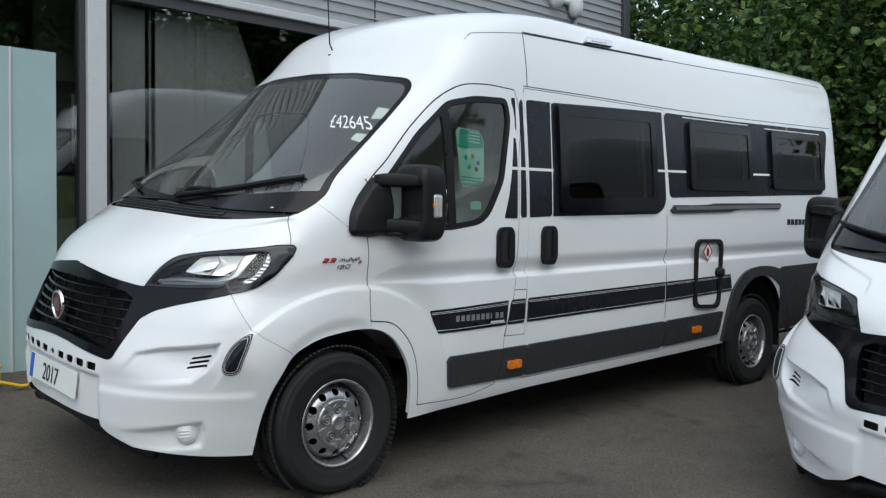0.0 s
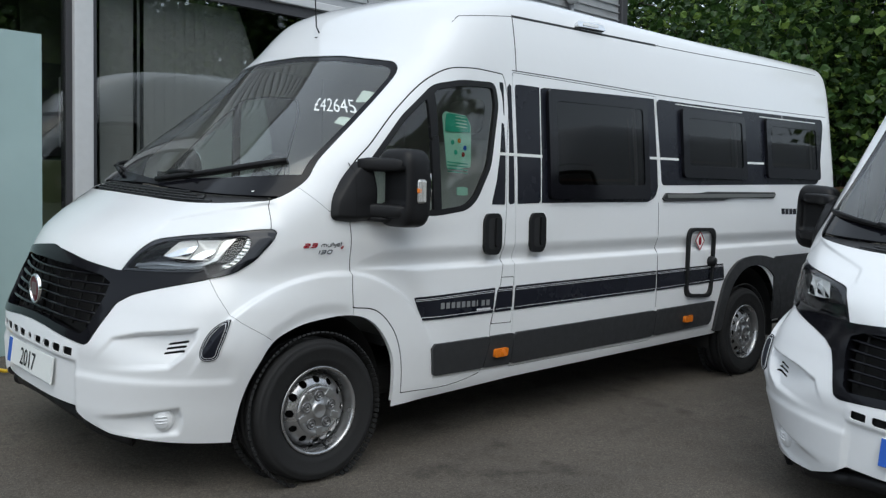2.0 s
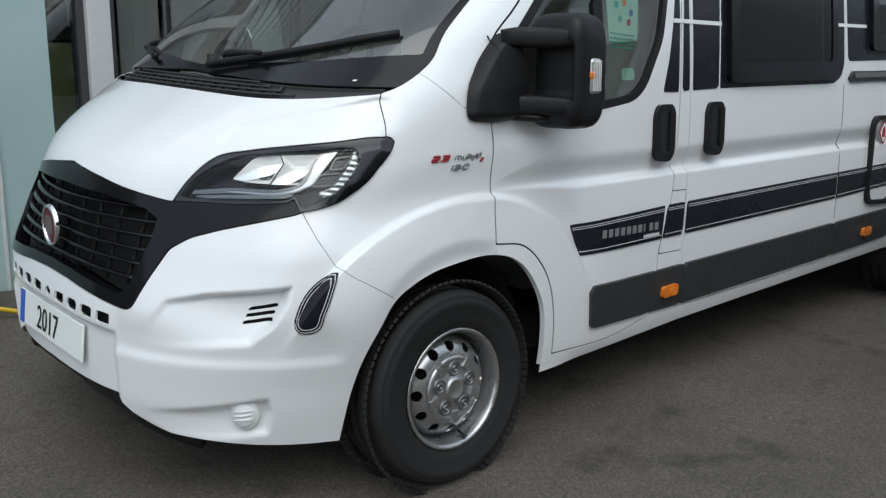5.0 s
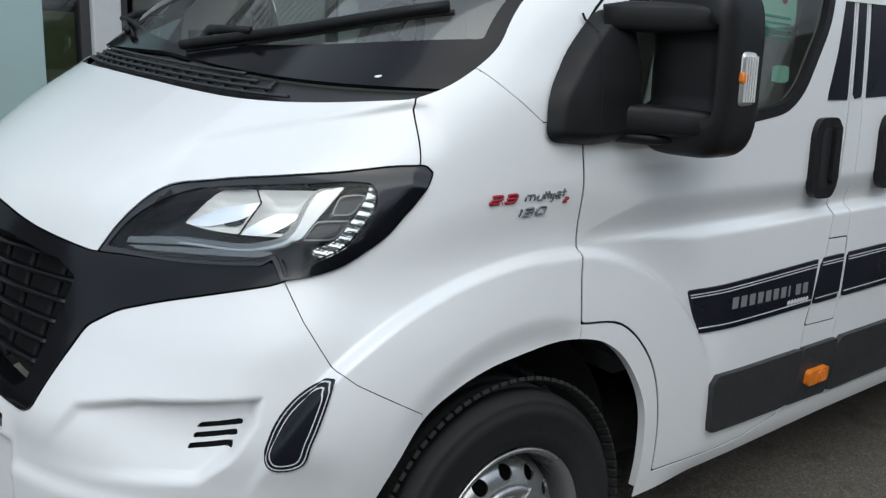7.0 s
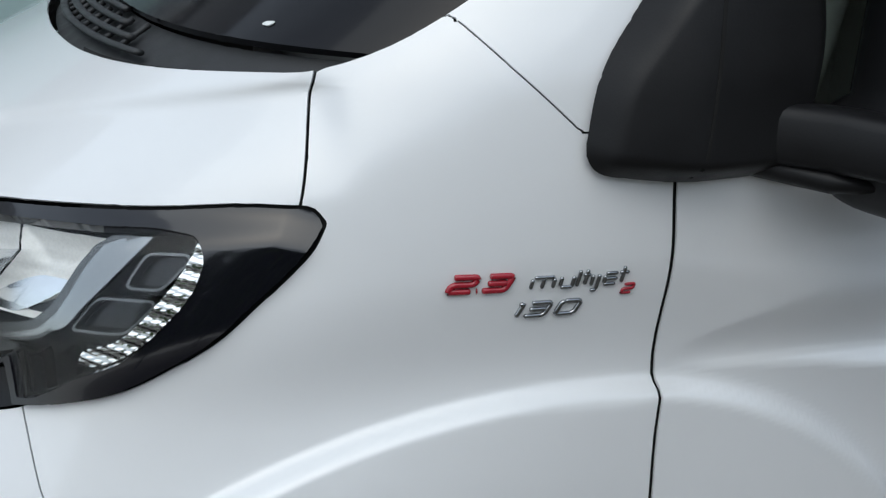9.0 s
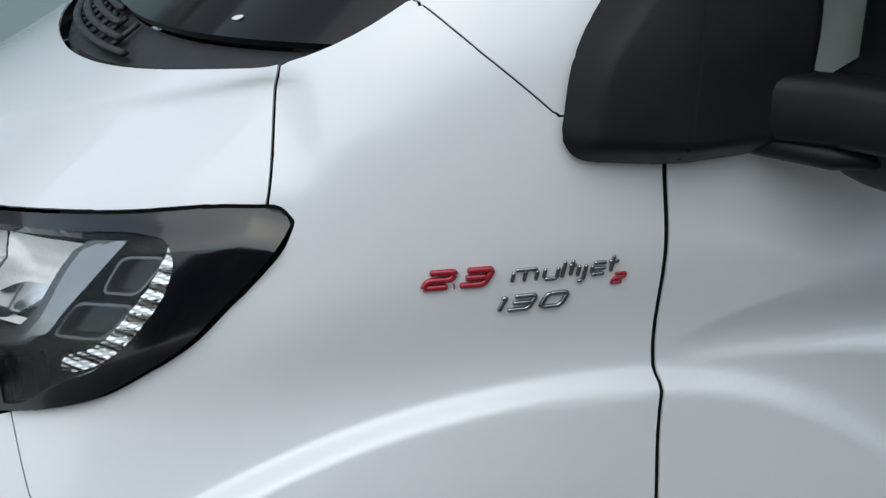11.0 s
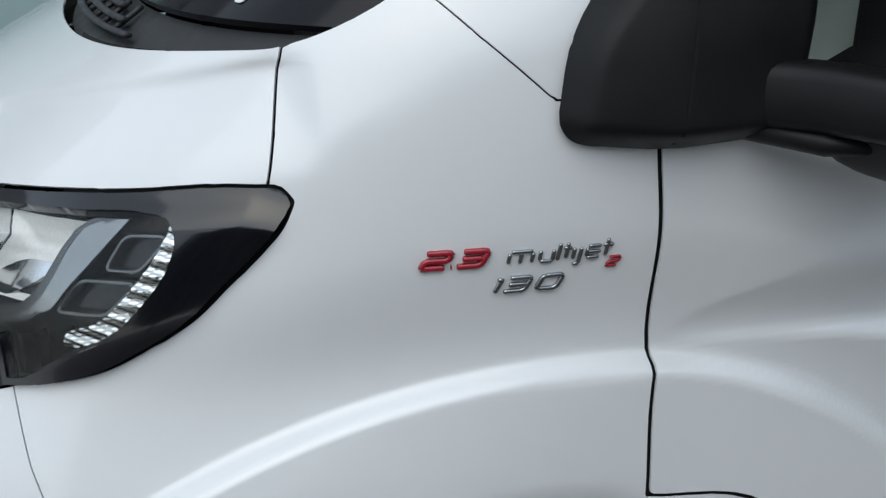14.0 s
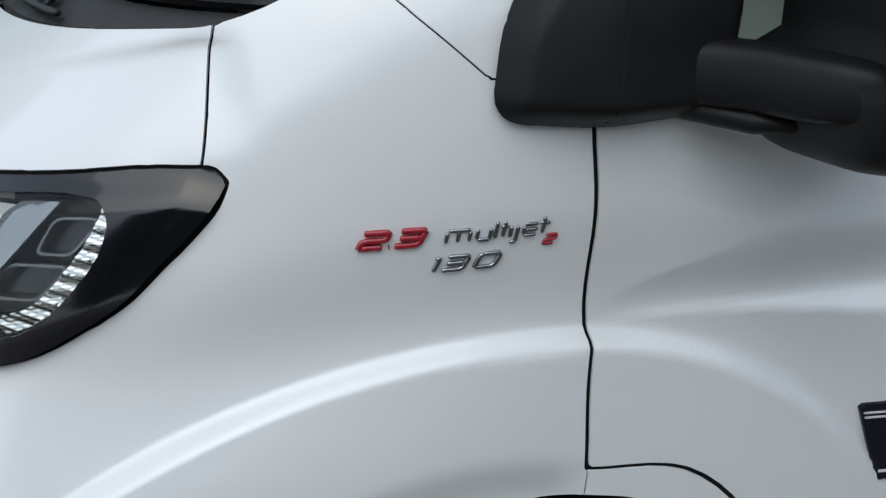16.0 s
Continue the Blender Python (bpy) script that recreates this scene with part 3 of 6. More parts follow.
def make_wheel(van, x, z, side):
    """Steel wheel with a silver hub cover, tyre, bolts and valve; side is -1 for the flank of negative y."""
    w = new("wheel")
    w.parent = van
    w.matrix_basis = pose(x, side * (0.883 if side < 0 else 0.835), z, 0, 0, 0 if side < 0 else 180) @ Matrix.Scale(1.02, 4)
    R, o = 0.331, -0.108
    prof = [(0.203, 0.09), (0.24, 0.108), (0.30, 0.112), (0.318, 0.098), (0.327, 0.080)]
    for y in (0.055, 0.0, -0.055):
        prof += [(R, y + 0.020), (R - 0.008, y + 0.017), (R - 0.008, y + 0.009), (R, y + 0.006)] if abs(y) < 0.05 else [(R, y + 0.012), (R - 0.008, y + 0.010), (R - 0.008, y + 0.002), (R, y)]
    prof += [(0.328, -0.078), (0.320, -0.096), (0.312, -0.106), (0.310, -0.105), (0.300, -0.113), (0.284, -0.1145), (0.280, -0.1125), (0.240, -0.109), (0.210, -0.101), (0.204, -0.092)]
    put("tyre", *lathe(prof, steps=120), RUBBER, w)
    # shoulder blocks of the tread
    AV, AF, k = [], [], 0
    for i in range(88):
        for yy in (-0.085, 0.085):
            bm = box(-0.0095, yy - 0.013, -0.008, 0.0095, yy + 0.013, 0.0012, 0.001, 1, Matrix.Rotation(i * 2 * math.pi / 88, 4, "Y") @ Matrix.Translation((0, 0, R - 0.0095)) @ Matrix.Rotation(-0.45 if yy < 0 else 0.45, 4, "X"))
            AV += [v.co[:] for v in bm.verts]
            AF += [tuple(v.index + k for v in f.verts) for f in bm.faces]
            k = len(AV)
            bm.free()
    tagged(put("tread", AV, AF, RUBBER, w, smooth_faces=False), kind="stuff")
    def narrow(V, F):
        return np.array(V) * (0.915, 1, 0.915), F

    put("rim", *narrow(*lathe([(0.205, 0.08), (0.200, -0.06), (0.205, -0.078), (0.212, -0.088), (0.222, -0.096), (0.226, -0.101), (0.222, -0.106), (0.214, -0.104), (0.208, -0.096), (0.200, -0.066), (0.197, -0.010)], steps=96)), SILVER, w)
    # dished disc with its round holes
    rr = np.linspace(0.085, 0.1945, 30)
    n = 240
    a = np.linspace(0, 2 * math.pi, n, endpoint=False)
    h = pchip([0.085, 0.105, 0.125, 0.150, 0.174, 0.187, 0.199], [-0.086, -0.090, -0.088, -0.079, -0.062, -0.038, -0.005], rr)
    V = np.stack([np.stack((r * np.cos(a), np.full(n, y), r * np.sin(a)), 1) for r, y in zip(rr, h)]).reshape(-1, 3)
    i = np.arange(len(rr) * n).reshape(len(rr), n)
    j = np.roll(i, -1, 1)
    F = np.concatenate((np.stack((i[:-1], i[1:], j[1:]), -1).reshape(-1, 3), np.stack((i[:-1], j[1:], j[:-1]), -1).reshape(-1, 3)))
    ang, rad = np.arctan2(V[:, 2], V[:, 0]), np.hypot(V[:, 0], V[:, 2])
    da = (ang + math.pi / 12) % (math.pi / 6) - math.pi / 12
    V, F = clip(V, F, 0.0185 - np.hypot(rad * np.cos(da) - 0.157, rad * np.sin(da) * 0.95))
    put("disc", *narrow(*edged(V, F, -0.006 if normals(V, F)[:, 1].mean() > 0 else 0.006)), SILVER, w)
    cover = put("hub_cover", *narrow(*lathe([(0.127, -0.076), (0.127, -0.092), (0.122, -0.099), (0.113, -0.102), (0.106, -0.098), (0.098, -0.096), (0.044, -0.098), (0.040, -0.104), (0.033, -0.109), (0.029, -0.106), (0.0, -0.106)], steps=80)), SILVER, w, "silver plastic hub cover")
    for b in range(5):
        c = math.radians(90 + 72 * b)
        V, F = lathe([(0.026, -0.094), (0.025, -0.102), (0.021, -0.1035), (0.0195, -0.096), (0.0115, -0.0955), (0.0115, -0.104), (0.010, -0.106), (0.006, -0.106), (0.005, -0.101), (0.0, -0.101)], steps=28)
        put("wheel_bolt", V + np.array((0.070 * math.cos(c), 0.0, 0.070 * math.sin(c))), F, material_once("bolt_steel", (0.20, 0.20, 0.205), 0.35, 0.8), cover)
        c += math.radians(36)
        part("rib", box(0.074, -0.104, -0.016, 0.116, -0.092, 0.016, 0.004, 2, Matrix.Rotation(-c, 4, "Y")), SILVER, cover)
    V, F = tube([(0.185, -0.066, 0.0), (0.198, -0.088, 0.0), (0.200, -0.104, 0.0)], 0.005, 8)
    m = np.array(Matrix.Rotation(math.radians(75), 3, "Y"))
    put("valve", (V @ m.T) * (0.915, 1, 0.915), F, BLACK, w, "black rubber valve")
    put("brake_drum", *lathe([(0.0, -0.02), (0.15, -0.02), (0.16, 0.0), (0.16, 0.06)], steps=40), UNDER, w)
    return w


def make_lamp(van, half):
    """Headlamp behind its clear lens: dark bowl, two reflectors, bent light guide, indicator chambers."""
    sign = -1 if half is near else 1
    lamp = new("headlamp")
    lamp.parent = van
    tagged(lamp, "clear wrap-round headlamp with black bezel and bright reflectors")

    def add(name, VF, mat, label=""):
        V, F = VF
        V = np.array(V) * (1, -sign, 1)
        if sign > 0:
            F = [tuple(f)[::-1] for f in (F.tolist() if isinstance(F, np.ndarray) else F)]
        return put(name, V, F, mat, lamp, label)

    def folded(u, v):
        """The outer cover: its upper strip leans back under a rounded fold."""
        top = np.interp(u, (-0.145, -0.096, -0.02, 0.085, 0.238, 0.335, 0.472, 0.51), (0.952, 1.017, 1.082, 1.106, 1.126, 1.1355, 1.148, 1.140))
        k = 0.013 * smooth(0.0, 0.034, top - v) * smooth(-0.10, 0.05, u)
        return on_corner(u, v) + np.stack((-0.62 * k, -0.78 * k, 0 * k), -1)

    add("bowl", patch(on_corner, LAMP, 0.012, -0.060), GLOSS_BLACK, "black lamp housing")
    add("gasket", patch(on_corner, LAMP, 0.004, -0.010, 0.012, ring=0.003), SEAL, "black rubber edge")
    clear = flowing([(-0.125, 0.966), (-0.085, 1.014), (-0.015, 1.064), (0.049, 1.089), (0.156, 1.105), (0.295, 1.117), (0.378, 1.121), (0.398, 1.118), (0.409, 1.105), (0.409, 1.078), (0.387, 1.036), (0.355, 1.001), (0.312, 0.980), (0.265, 0.955), (0.250, 0.953), (0.232, 0.990), (0.207, 0.9765), (0.182, 0.9745), (0.06, 0.9675), (-0.08, 0.9640)])
    add("lens", patch(folded, clear, 0.006, -0.004), LENS, "clear plastic lens").visible_shadow = False
    add("bezel", patch(folded, LAMP, 0.004, -0.002, 0.012, hole=clear, inset=0.0015), material_once("lacquered_bezel", (0.005, 0.005, 0.008), 0.11, 0.0, 0.05, 30, 0, 0.1, 0.3), "gloss black bezel")
    pale = material_once("light_guide", (0.15, 0.155, 0.155), 0.20, 0.85)
    bright = material_once("guide_edge", (0.36, 0.37, 0.37), 0.14, 0.9)
    grey = material_once("smoky_lamp_grey", (0.010, 0.011, 0.012), 0.12, 0.2)
    add("bright_edge", patch(on_corner, clear, 0.0025, -0.0075, 0.004, ring=0.0014), grey)
    # two bowls: pleated satin fans over bright mirror blades
    for name, out in (("main_reflector", [(0.037, 1.030), (0.065, 1.062), (0.103, 1.096), (0.175, 1.103), (0.188, 1.081), (0.152, 1.019), (0.087, 1.022)]),
                      ("dip_reflector", [(0.178, 1.104), (0.294, 1.106), (0.272, 1.056), (0.245, 1.018), (0.156, 1.018), (0.192, 1.080)])):
        o = flowing(out, 40)
        V, F = patch(on_corner, o, 0.0030, 0.0)
        u = 0.7071 * (V[:, 0] - V[:, 1])
        r = 1 - np.clip(-sdf(o, u, V[:, 2]) / 0.035, 0, 1)
        V = V + normals(V, F) * (-0.036 + 0.020 * r ** 2 + 0.0005 * np.sin(V[:, 2] * 2400))[:, None]
        add(name, (V, F), SATIN, "pleated satin reflector")
    for o in ([(0.038, 1.029), (0.117, 1.067), (0.188, 1.081), (0.180, 1.066), (0.117, 1.036), (0.075, 1.027)], [(0.154, 1.019), (0.190, 1.045), (0.228, 1.061), (0.273, 1.061), (0.240, 1.037), (0.204, 1.020)]):
        V, F = patch(on_corner, flowing(o, 60), 0.003, -0.018, 0.004)
        add("bright_blade", (V, F), REFLECTOR)
    for o in ([(0.112, 1.035), (0.170, 1.059), (0.183, 1.064), (0.166, 1.045), (0.130, 1.033)], [(0.211, 1.024), (0.240, 1.036), (0.262, 1.046), (0.246, 1.025)]):
        add("dark_blade", patch(on_corner, flowing(o, 60), 0.003, -0.022, 0.003), grey)
    # bent light guide and its bright twin
    add("light_guide", patch(on_corner, flowing([(0.302, 1.110), (0.332, 1.112), (0.268, 1.018), (0.250, 1.003), (0.228, 0.996), (0.033, 0.988), (-0.09, 0.978), (-0.085, 0.990), (0.032, 1.003), (0.215, 1.011), (0.235, 1.018)], 60), 0.003, -0.014, 0.010), pale, "grey bent light guide")
    add("guide_line", patch(on_corner, flowing([(0.030, 0.994), (0.222, 1.003), (0.246, 1.012), (0.314, 1.108), (0.320, 1.108), (0.250, 1.007), (0.226, 0.999), (0.030, 0.990)], 60), 0.0025, -0.0125, 0.003), bright)
    add("lower_guide", patch(on_corner, rounded([(-0.085, 0.974), (0.033, 0.984), (0.222, 0.992), (0.224, 0.987), (0.200, 0.980), (0.06, 0.974), (-0.06, 0.969)], 0.004), 0.003, -0.0105, 0.004), pale, "milky lower light guide")
    add("guide_twin", patch(on_corner, flowing([(0.336, 1.112), (0.347, 1.112), (0.292, 1.040), (0.270, 1.014), (0.259, 1.012), (0.272, 1.030)], 60), 0.003, -0.012, 0.008), bright)
    for out in ([(0.326, 1.060), (0.341, 1.098), (0.384, 1.100), (0.390, 1.094), (0.366, 1.060)], [(0.276, 1.012), (0.300, 1.050), (0.360, 1.052), (0.364, 1.046), (0.338, 1.014)]):
        o = rounded(out, 0.010)
        add("chamber_rim", patch(on_corner, o, 0.003, -0.018, 0.016, ring=0.0028), pale)
        add("chamber", patch(on_corner, o, 0.005, -0.034, inset=0.004), grey)
    flute = flowing([(0.394, 1.112), (0.407, 1.108), (0.404, 1.072), (0.382, 1.036), (0.354, 1.004), (0.318, 0.985), (0.298, 0.984), (0.300, 0.998), (0.335, 1.012), (0.367, 1.050), (0.388, 1.089)], 60)
    V, F = patch(on_corner, flute, 0.0022, -0.010)
    V = V + normals(V, F) * (0.0013 * np.sin(V[:, 2] * 1000 + 300 * V[:, 0]) + 0.0009 * np.sin(V[:, 2] * 410 - 90 * V[:, 1]))[:, None]
    add("fluted_strip", (V, F), material_once("fluted_clear", (0.60, 0.61, 0.60), 0.07, 1.0), "fluted bright strip")
    return lamp


MADE = {}


def material_once(name, *values):
    if name not in MADE:
        MADE[name] = material(name, *values)
    return MADE[name]


def make_mirror(van, sign):
    """Door mirror on two arms with its triangular foot and clear side repeater."""
    mir = new("door_mirror")
    mir.parent = van
    tagged(mir, "black two-arm door mirror with clear repeater")

    def flip(ob):
        if sign > 0:
            for v in ob.data.vertices:
                v.co.y *= -1
            ob.data.flip_normals()
        return ob

    foot = rounded([(0.038, 1.190), (0.150, 1.181), (0.285, 1.193), (0.300, 1.330), (0.280, 1.462), (0.200, 1.462), (0.118, 1.372), (0.056, 1.282)], 0.034, 8)
    V, F = patch(on_side, foot, 0.004, 0.0, 0.0)
    e = np.clip(-sdf(foot, V[:, 0], V[:, 2]) / 0.028, 0, 1)
    V = V + np.array((-0.15, -1, 0)) * (0.010 + 0.040 * np.sin(e * math.pi / 2) * (0.5 + 0.5 * smooth(0.02, 0.16, V[:, 0])))[:, None]
    flip(put("mirror_foot", *edged(V, F, 0.03), BLACK, mir))
    V, F = ribbon(on_side, [(0.148, 1.190), (0.152, 1.215), (0.160, 1.30), (0.168, 1.37), (0.176, 1.42), (0.170, 1.45)], 0.004, 0.0, 0.012)
    e = np.clip(-sdf(foot, V[:, 0], V[:, 2]) / 0.028, 0, 1)
    V = V + np.array((-0.15, -1, 0)) * (0.0108 + 0.040 * np.sin(e * math.pi / 2) * (0.5 + 0.5 * smooth(0.02, 0.16, V[:, 0])))[:, None]
    flip(put("foot_joint", V, F, material_once("black_gap", (0.003, 0.003, 0.003), 0.9), mir))
    # housing
    bm = box(-0.5, -0.5, -0.5, 0.5, 0.5, 0.5, 0.0)
    bmesh.ops.subdivide_edges(bm, edges=bm.edges[:], cuts=13, use_grid_fill=True)
    for v in bm.verts:
        p = v.co * 2
        q = Vector([math.copysign(abs(c), c) for c in p])
        k = (abs(q.x) ** 4.5 + abs(q.y) ** 4.5 + abs(q.z) ** 4.5) ** (1 / 4.5)
        v.co = Vector((0.085 * q.x / k, 0.112 * q.y / k, 0.182 * q.z / k))
        if v.co.x < -0.02:                       # window between the arms
            i = max(0.0, 1 - max(abs(v.co.y - 0.018) / 0.104, abs(v.co.z) / 0.088))
            v.co.x += 0.045 * min(1, i * 9)
        v.co.x += 0.12 * v.co.y * -0.6
    bm.transform(Matrix.Translation((0.370, -1.103, 1.345)))
    flip(part("housing", bm, BLACK, mir, smooth_faces=True))
    for z, name in ((1.448, "upper_arm"), (1.237, "lower_arm")):
        V, F = tube([(0.205, -0.965, z - 0.004), (0.238, -1.000, z), (0.262, -1.030, z), (0.286, -1.065, z), (0.305, -1.13, z), (0.335, -1.190, z)], [0.028, 0.033, 0.034, 0.034, 0.031, 0.024], 20, flat=0.95, square=0.55)
        flip(put(name, V, F, BLACK, mir))
    V, F = tube([(0.225, -0.96, 1.204), (0.250, -0.99, 1.202), (0.285, -1.06, 1.198), (0.31, -1.10, 1.198)], [0.03, 0.034, 0.030, 0.012], 12, flat=0.5)
    flip(put("arm_bracket", V, F, BLACK, mir))
    bm = box(0.352, -1.224, 1.275, 0.408, -1.192, 1.388, 0.014, 3)
    lens = flip(part("repeater", bm, material_once("repeater_lens", (0.50, 0.50, 0.49), 0.14, 0.55), mir, "clear ribbed repeater", smooth_faces=True))
    for k in range(5):
        flip(part("rib", box(0.358 + 0.009 * k, -1.2275, 1.285, 0.361 + 0.009 * k, -1.222, 1.378, 0.001, 1), LENS_RIB, mir))
    flip(part("bulb", box(0.350, -1.226, 1.322, 0.372, -1.2, 1.346, 0.006, 2), AMBER, mir, "amber bulb"))
    V, F = lathe([(0.0, 0), (0.086, 0), (0.088, 0.004)], steps=40)
    flip(put("mirror_glass", np.stack((0.466 + V[:, 1], -1.10 + V[:, 0], 1.345 + 1.8 * V[:, 2]), 1), F, CHROME, mir, "mirror glass"))
    return mir


LENS_RIB = material("repeater_rib", (0.75, 0.75, 0.74), 0.12, 0.3)


def seat(parent_name, x, y):
    s = empty(parent_name, (x, y, 0.60), "upholstered cab seat in cream and grey", "seat", "cab seats")
    part("seat_base", box(-0.20, -0.22, 0.0, 0.26, 0.22, 0.30, 0.04, 3), DASH, s)
    part("cushion", box(-0.26, -0.26, 0.30, 0.28, 0.26, 0.46, 0.06, 4), GREY_CLOTH, s, smooth_faces=True)
    part("backrest", box(-0.09, -0.26, 0.0, 0.07, 0.26, 0.66, 0.07, 4, Matrix.Translation((0.27, 0, 0.42)) @ Matrix.Rotation(radians(12), 4, "Y")), CREAM, s, smooth_faces=True)
    part("headrest", box(-0.05, -0.14, 0.70, 0.05, 0.14, 0.92, 0.05, 4, Matrix.Translation((0.27, 0, 0.42)) @ Matrix.Rotation(radians(10), 4, "Y")), CREAM, s, smooth_faces=True)
    return s


def make_van():
    van = empty("camper_van", (0, 0, 0), "white high-roof panel van camper with black graphics", "camper van", "parked camper vans")
    skin = Skin(*body_grid(1.35))
    # lower edge: sill, and the bumper's raised middle
    skin.V, skin.F = clip(skin.V, skin.F, np.interp(skin.V[:, 0], (0.43, 1.33, 3.5, 5.6), (0.285, 0.325, 0.365, 0.40)) * (skin.V[:, 0] > -0.3) - skin.V[:, 2])
    skin.V, skin.F = clip(skin.V, skin.F, np.where(skin.V[:, 0] < -0.3, np.interp(np.abs(skin.V[:, 1]), (0, 0.40, 0.46, 0.57, 0.77, 0.9), (0.375, 0.37, 0.325, 0.277, 0.252, 0.24)), 0) - skin.V[:, 2])
    whole = Skin(skin.V, skin.F)
    # openings
    skin.take(by_side(FRONT_ARCH), 0)
    skin.take(by_side(REAR_ARCH), 0)
    hole = Skin(*skin.take(by_front(SCREEN_HOLE), 0.0))
    lamps = skin.take(by_corner(LAMP), 0.004)
    grille = skin.take(by_front(GRILLE, -0.3), 0.003)
    low_s, low_z = (-9, -0.20, -0.15, -0.13, -0.09, 0.0, 0.2, 0.5, 9), (0.90, 0.90, 0.935, 0.958, 0.99, 1.03, 1.06, 1.135, 1.14)
    bonnet = skin.take(lambda V: np.maximum(np.maximum(V[:, 2] - 1.285, np.interp(0.7071 * (V[:, 0] + np.abs(V[:, 1])), low_s, low_z) - V[:, 2]), V[:, 0] + 0.210 - (V[:, 2] - 1.151) * 0.28), 0.0028)
    bumper = skin.take(lambda V: np.maximum(sdf(BUMPER, V[:, 0], V[:, 2]), V[:, 0]), 0.0018)
    door = Skin(*skin.take(by_side(DOOR), 0.0058))
    fender = skin.take(by_side(FENDER), 0.0018)
    glassy = Skin(*door.take(by_side(DOOR_GLASS), 0.0))
    slots = skin.take(by_side(FLAP), 0.004)
    slider = Skin(*skin.take(lambda V: np.maximum(by_side(SLIDER)(V), V[:, 1]), 0.0035))
    # black sheet added under the skin: paints the shade seen in the panel gaps
    dark = Skin(whole.V - normals(whole.V, whole.F) * 0.007, whole.F)
    for o in (FRONT_ARCH, REAR_ARCH, DOOR_GLASS):
        dark.take(by_side(o), 0)
    dark.take(by_front(SCREEN_HOLE), 0)
    dark.take(by_corner(LAMP), -0.01)
    dark.take(by_front(GRILLE, -0.3), -0.01)
    dark.take(lambda V: V[:, 0] + 0.40, 0)
    trim = Skin(whole.V - normals(whole.V, whole.F) * 0.030, whole.F)
    trim.take(by_side(DOOR_GLASS), -0.04)
    trim.take(by_front(SCREEN_HOLE), -0.04)
    lining = trim.take(lambda V: np.maximum(1.25 - V[:, 2], np.abs(V[:, 0] - 1.05) - 1.0), 0)
    card = Skin(whole.V - normals(whole.V, whole.F) * 0.040, whole.F)
    card = card.take(lambda V: np.maximum(np.maximum(V[:, 2] - 1.215, 0.80 - V[:, 2]), np.maximum(np.abs(V[:, 0] - 0.85) - 0.40, 0.6 - np.abs(V[:, 1]))), 0)
    for half in (near, far):
        V, F = half(*card)
        put("door_card", V, F[:, ::-1], CREAM, van, "pale inner door panel")
    put("cab_lining", lining[0], lining[1][:, ::-1], CREAM, van, "pale cab lining")
    put("inner_shell", dark.V, dark.F, material_once("black_gap", (0.003, 0.003, 0.003), 0.9), van, "black sheet behind the panels, standing for the shade in their gaps")
    put("body", *edged(skin.V, skin.F, 0.003), WHITE, van, "glossy white painted body shell")
    put("bonnet", *edged(*bonnet, 0.003), WHITE, van, "white bonnet")
    both("wing", fender, WHITE, van, 0.003, "white front wing")
    d_parts = [put("cab_door", *edged(*half(door.V, door.F), 0.003), WHITE, van, "white cab door") for half in (near, far)]
    put("sliding_door", *edged(slider.V, slider.F, 0.003), WHITE, van, "white sliding side door")
    both("filler_flap", slots, WHITE, van, 0.003, "white filler flap")
    # bumper: slots over the plate are cut out
    bum = Skin(*bumper)
    for k in range(-4, 5):
        y = 0.092 * k
        o = rounded([(y - 0.033, 0.582), (y + 0.033, 0.582), (y + 0.033, 0.616), (y - 0.033, 0.616)], 0.006)
        bum.take(lambda V: np.maximum(sdf(o, V[:, 1], V[:, 2]), V[:, 0] + 0.5), 0)
    for k in range(3):
        o = [(0.098 - 0.008 * k, 0.664 - 0.019 * k), (0.186 - 0.006 * k, 0.676 - 0.019 * k), (0.182 - 0.006 * k, 0.686 - 0.019 * k), (0.104 - 0.008 * k, 0.674 - 0.019 * k)]
        bum.take(lambda V: np.maximum(sdf(o, 0.7071 * (V[:, 0] + np.abs(V[:, 1])), V[:, 2]), V[:, 0] + 0.3), 0)
    put("front_bumper", *edged(bum.V, bum.F, 0.006), WHITE_PLASTIC, van, "white plastic front bumper")
    # black sheet added in place of the shade inside the bumper slots
    put("slot_backing", *patch(lambda u, v: on_front(-u, v), [(-0.42, 0.574), (0.42, 0.574), (0.42, 0.624), (-0.42, 0.624)], 0.02, -0.030), UNDER, van)
    # windscreen and cowl
    cowl = hole.take(lambda V: V[:, 2] - 1.315 + 0.03 * np.abs(V[:, 1]), 0.0)
    clear = hole.take(lambda V: np.maximum(sdf(SCREEN_HOLE, np.abs(V[:, 1]), V[:, 2]) + 0.024, 1.335 + 0.06 * np.abs(V[:, 1]) - V[:, 2]), 0.0)
    N = normals(*clear)
    put("windscreen", clear[0] - N * 0.006, clear[1], SCREEN, van, "clear windscreen").visible_shadow = False
    N = normals(hole.V, hole.F)
    put("windscreen_border", *edged(hole.V - N * 0.005, hole.F, 0.01), GLOSS_BLACK, van, "black windscreen border")
    N = normals(*cowl)
    put("scuttle_panel", *edged(cowl[0] - N * 0.022, cowl[1], 0.02), GREY_BLACK, van, "charcoal plastic scuttle panel")
    # louvres of the scuttle
    for k in range(4):
        z = 1.262 + 0.011 * k
        y0, y1 = -0.60 + 0.06 * k, 0.60 - 0.06 * k
        y = np.linspace(y0, y1, 50)
        P = on_front(y, np.full(50, z))
        V, F = tube(P + np.array((0.004, 0, -0.003)), 0.0065, 8, flat=0.6)
        put("louvre", V, F, GREY_BLACK, van)
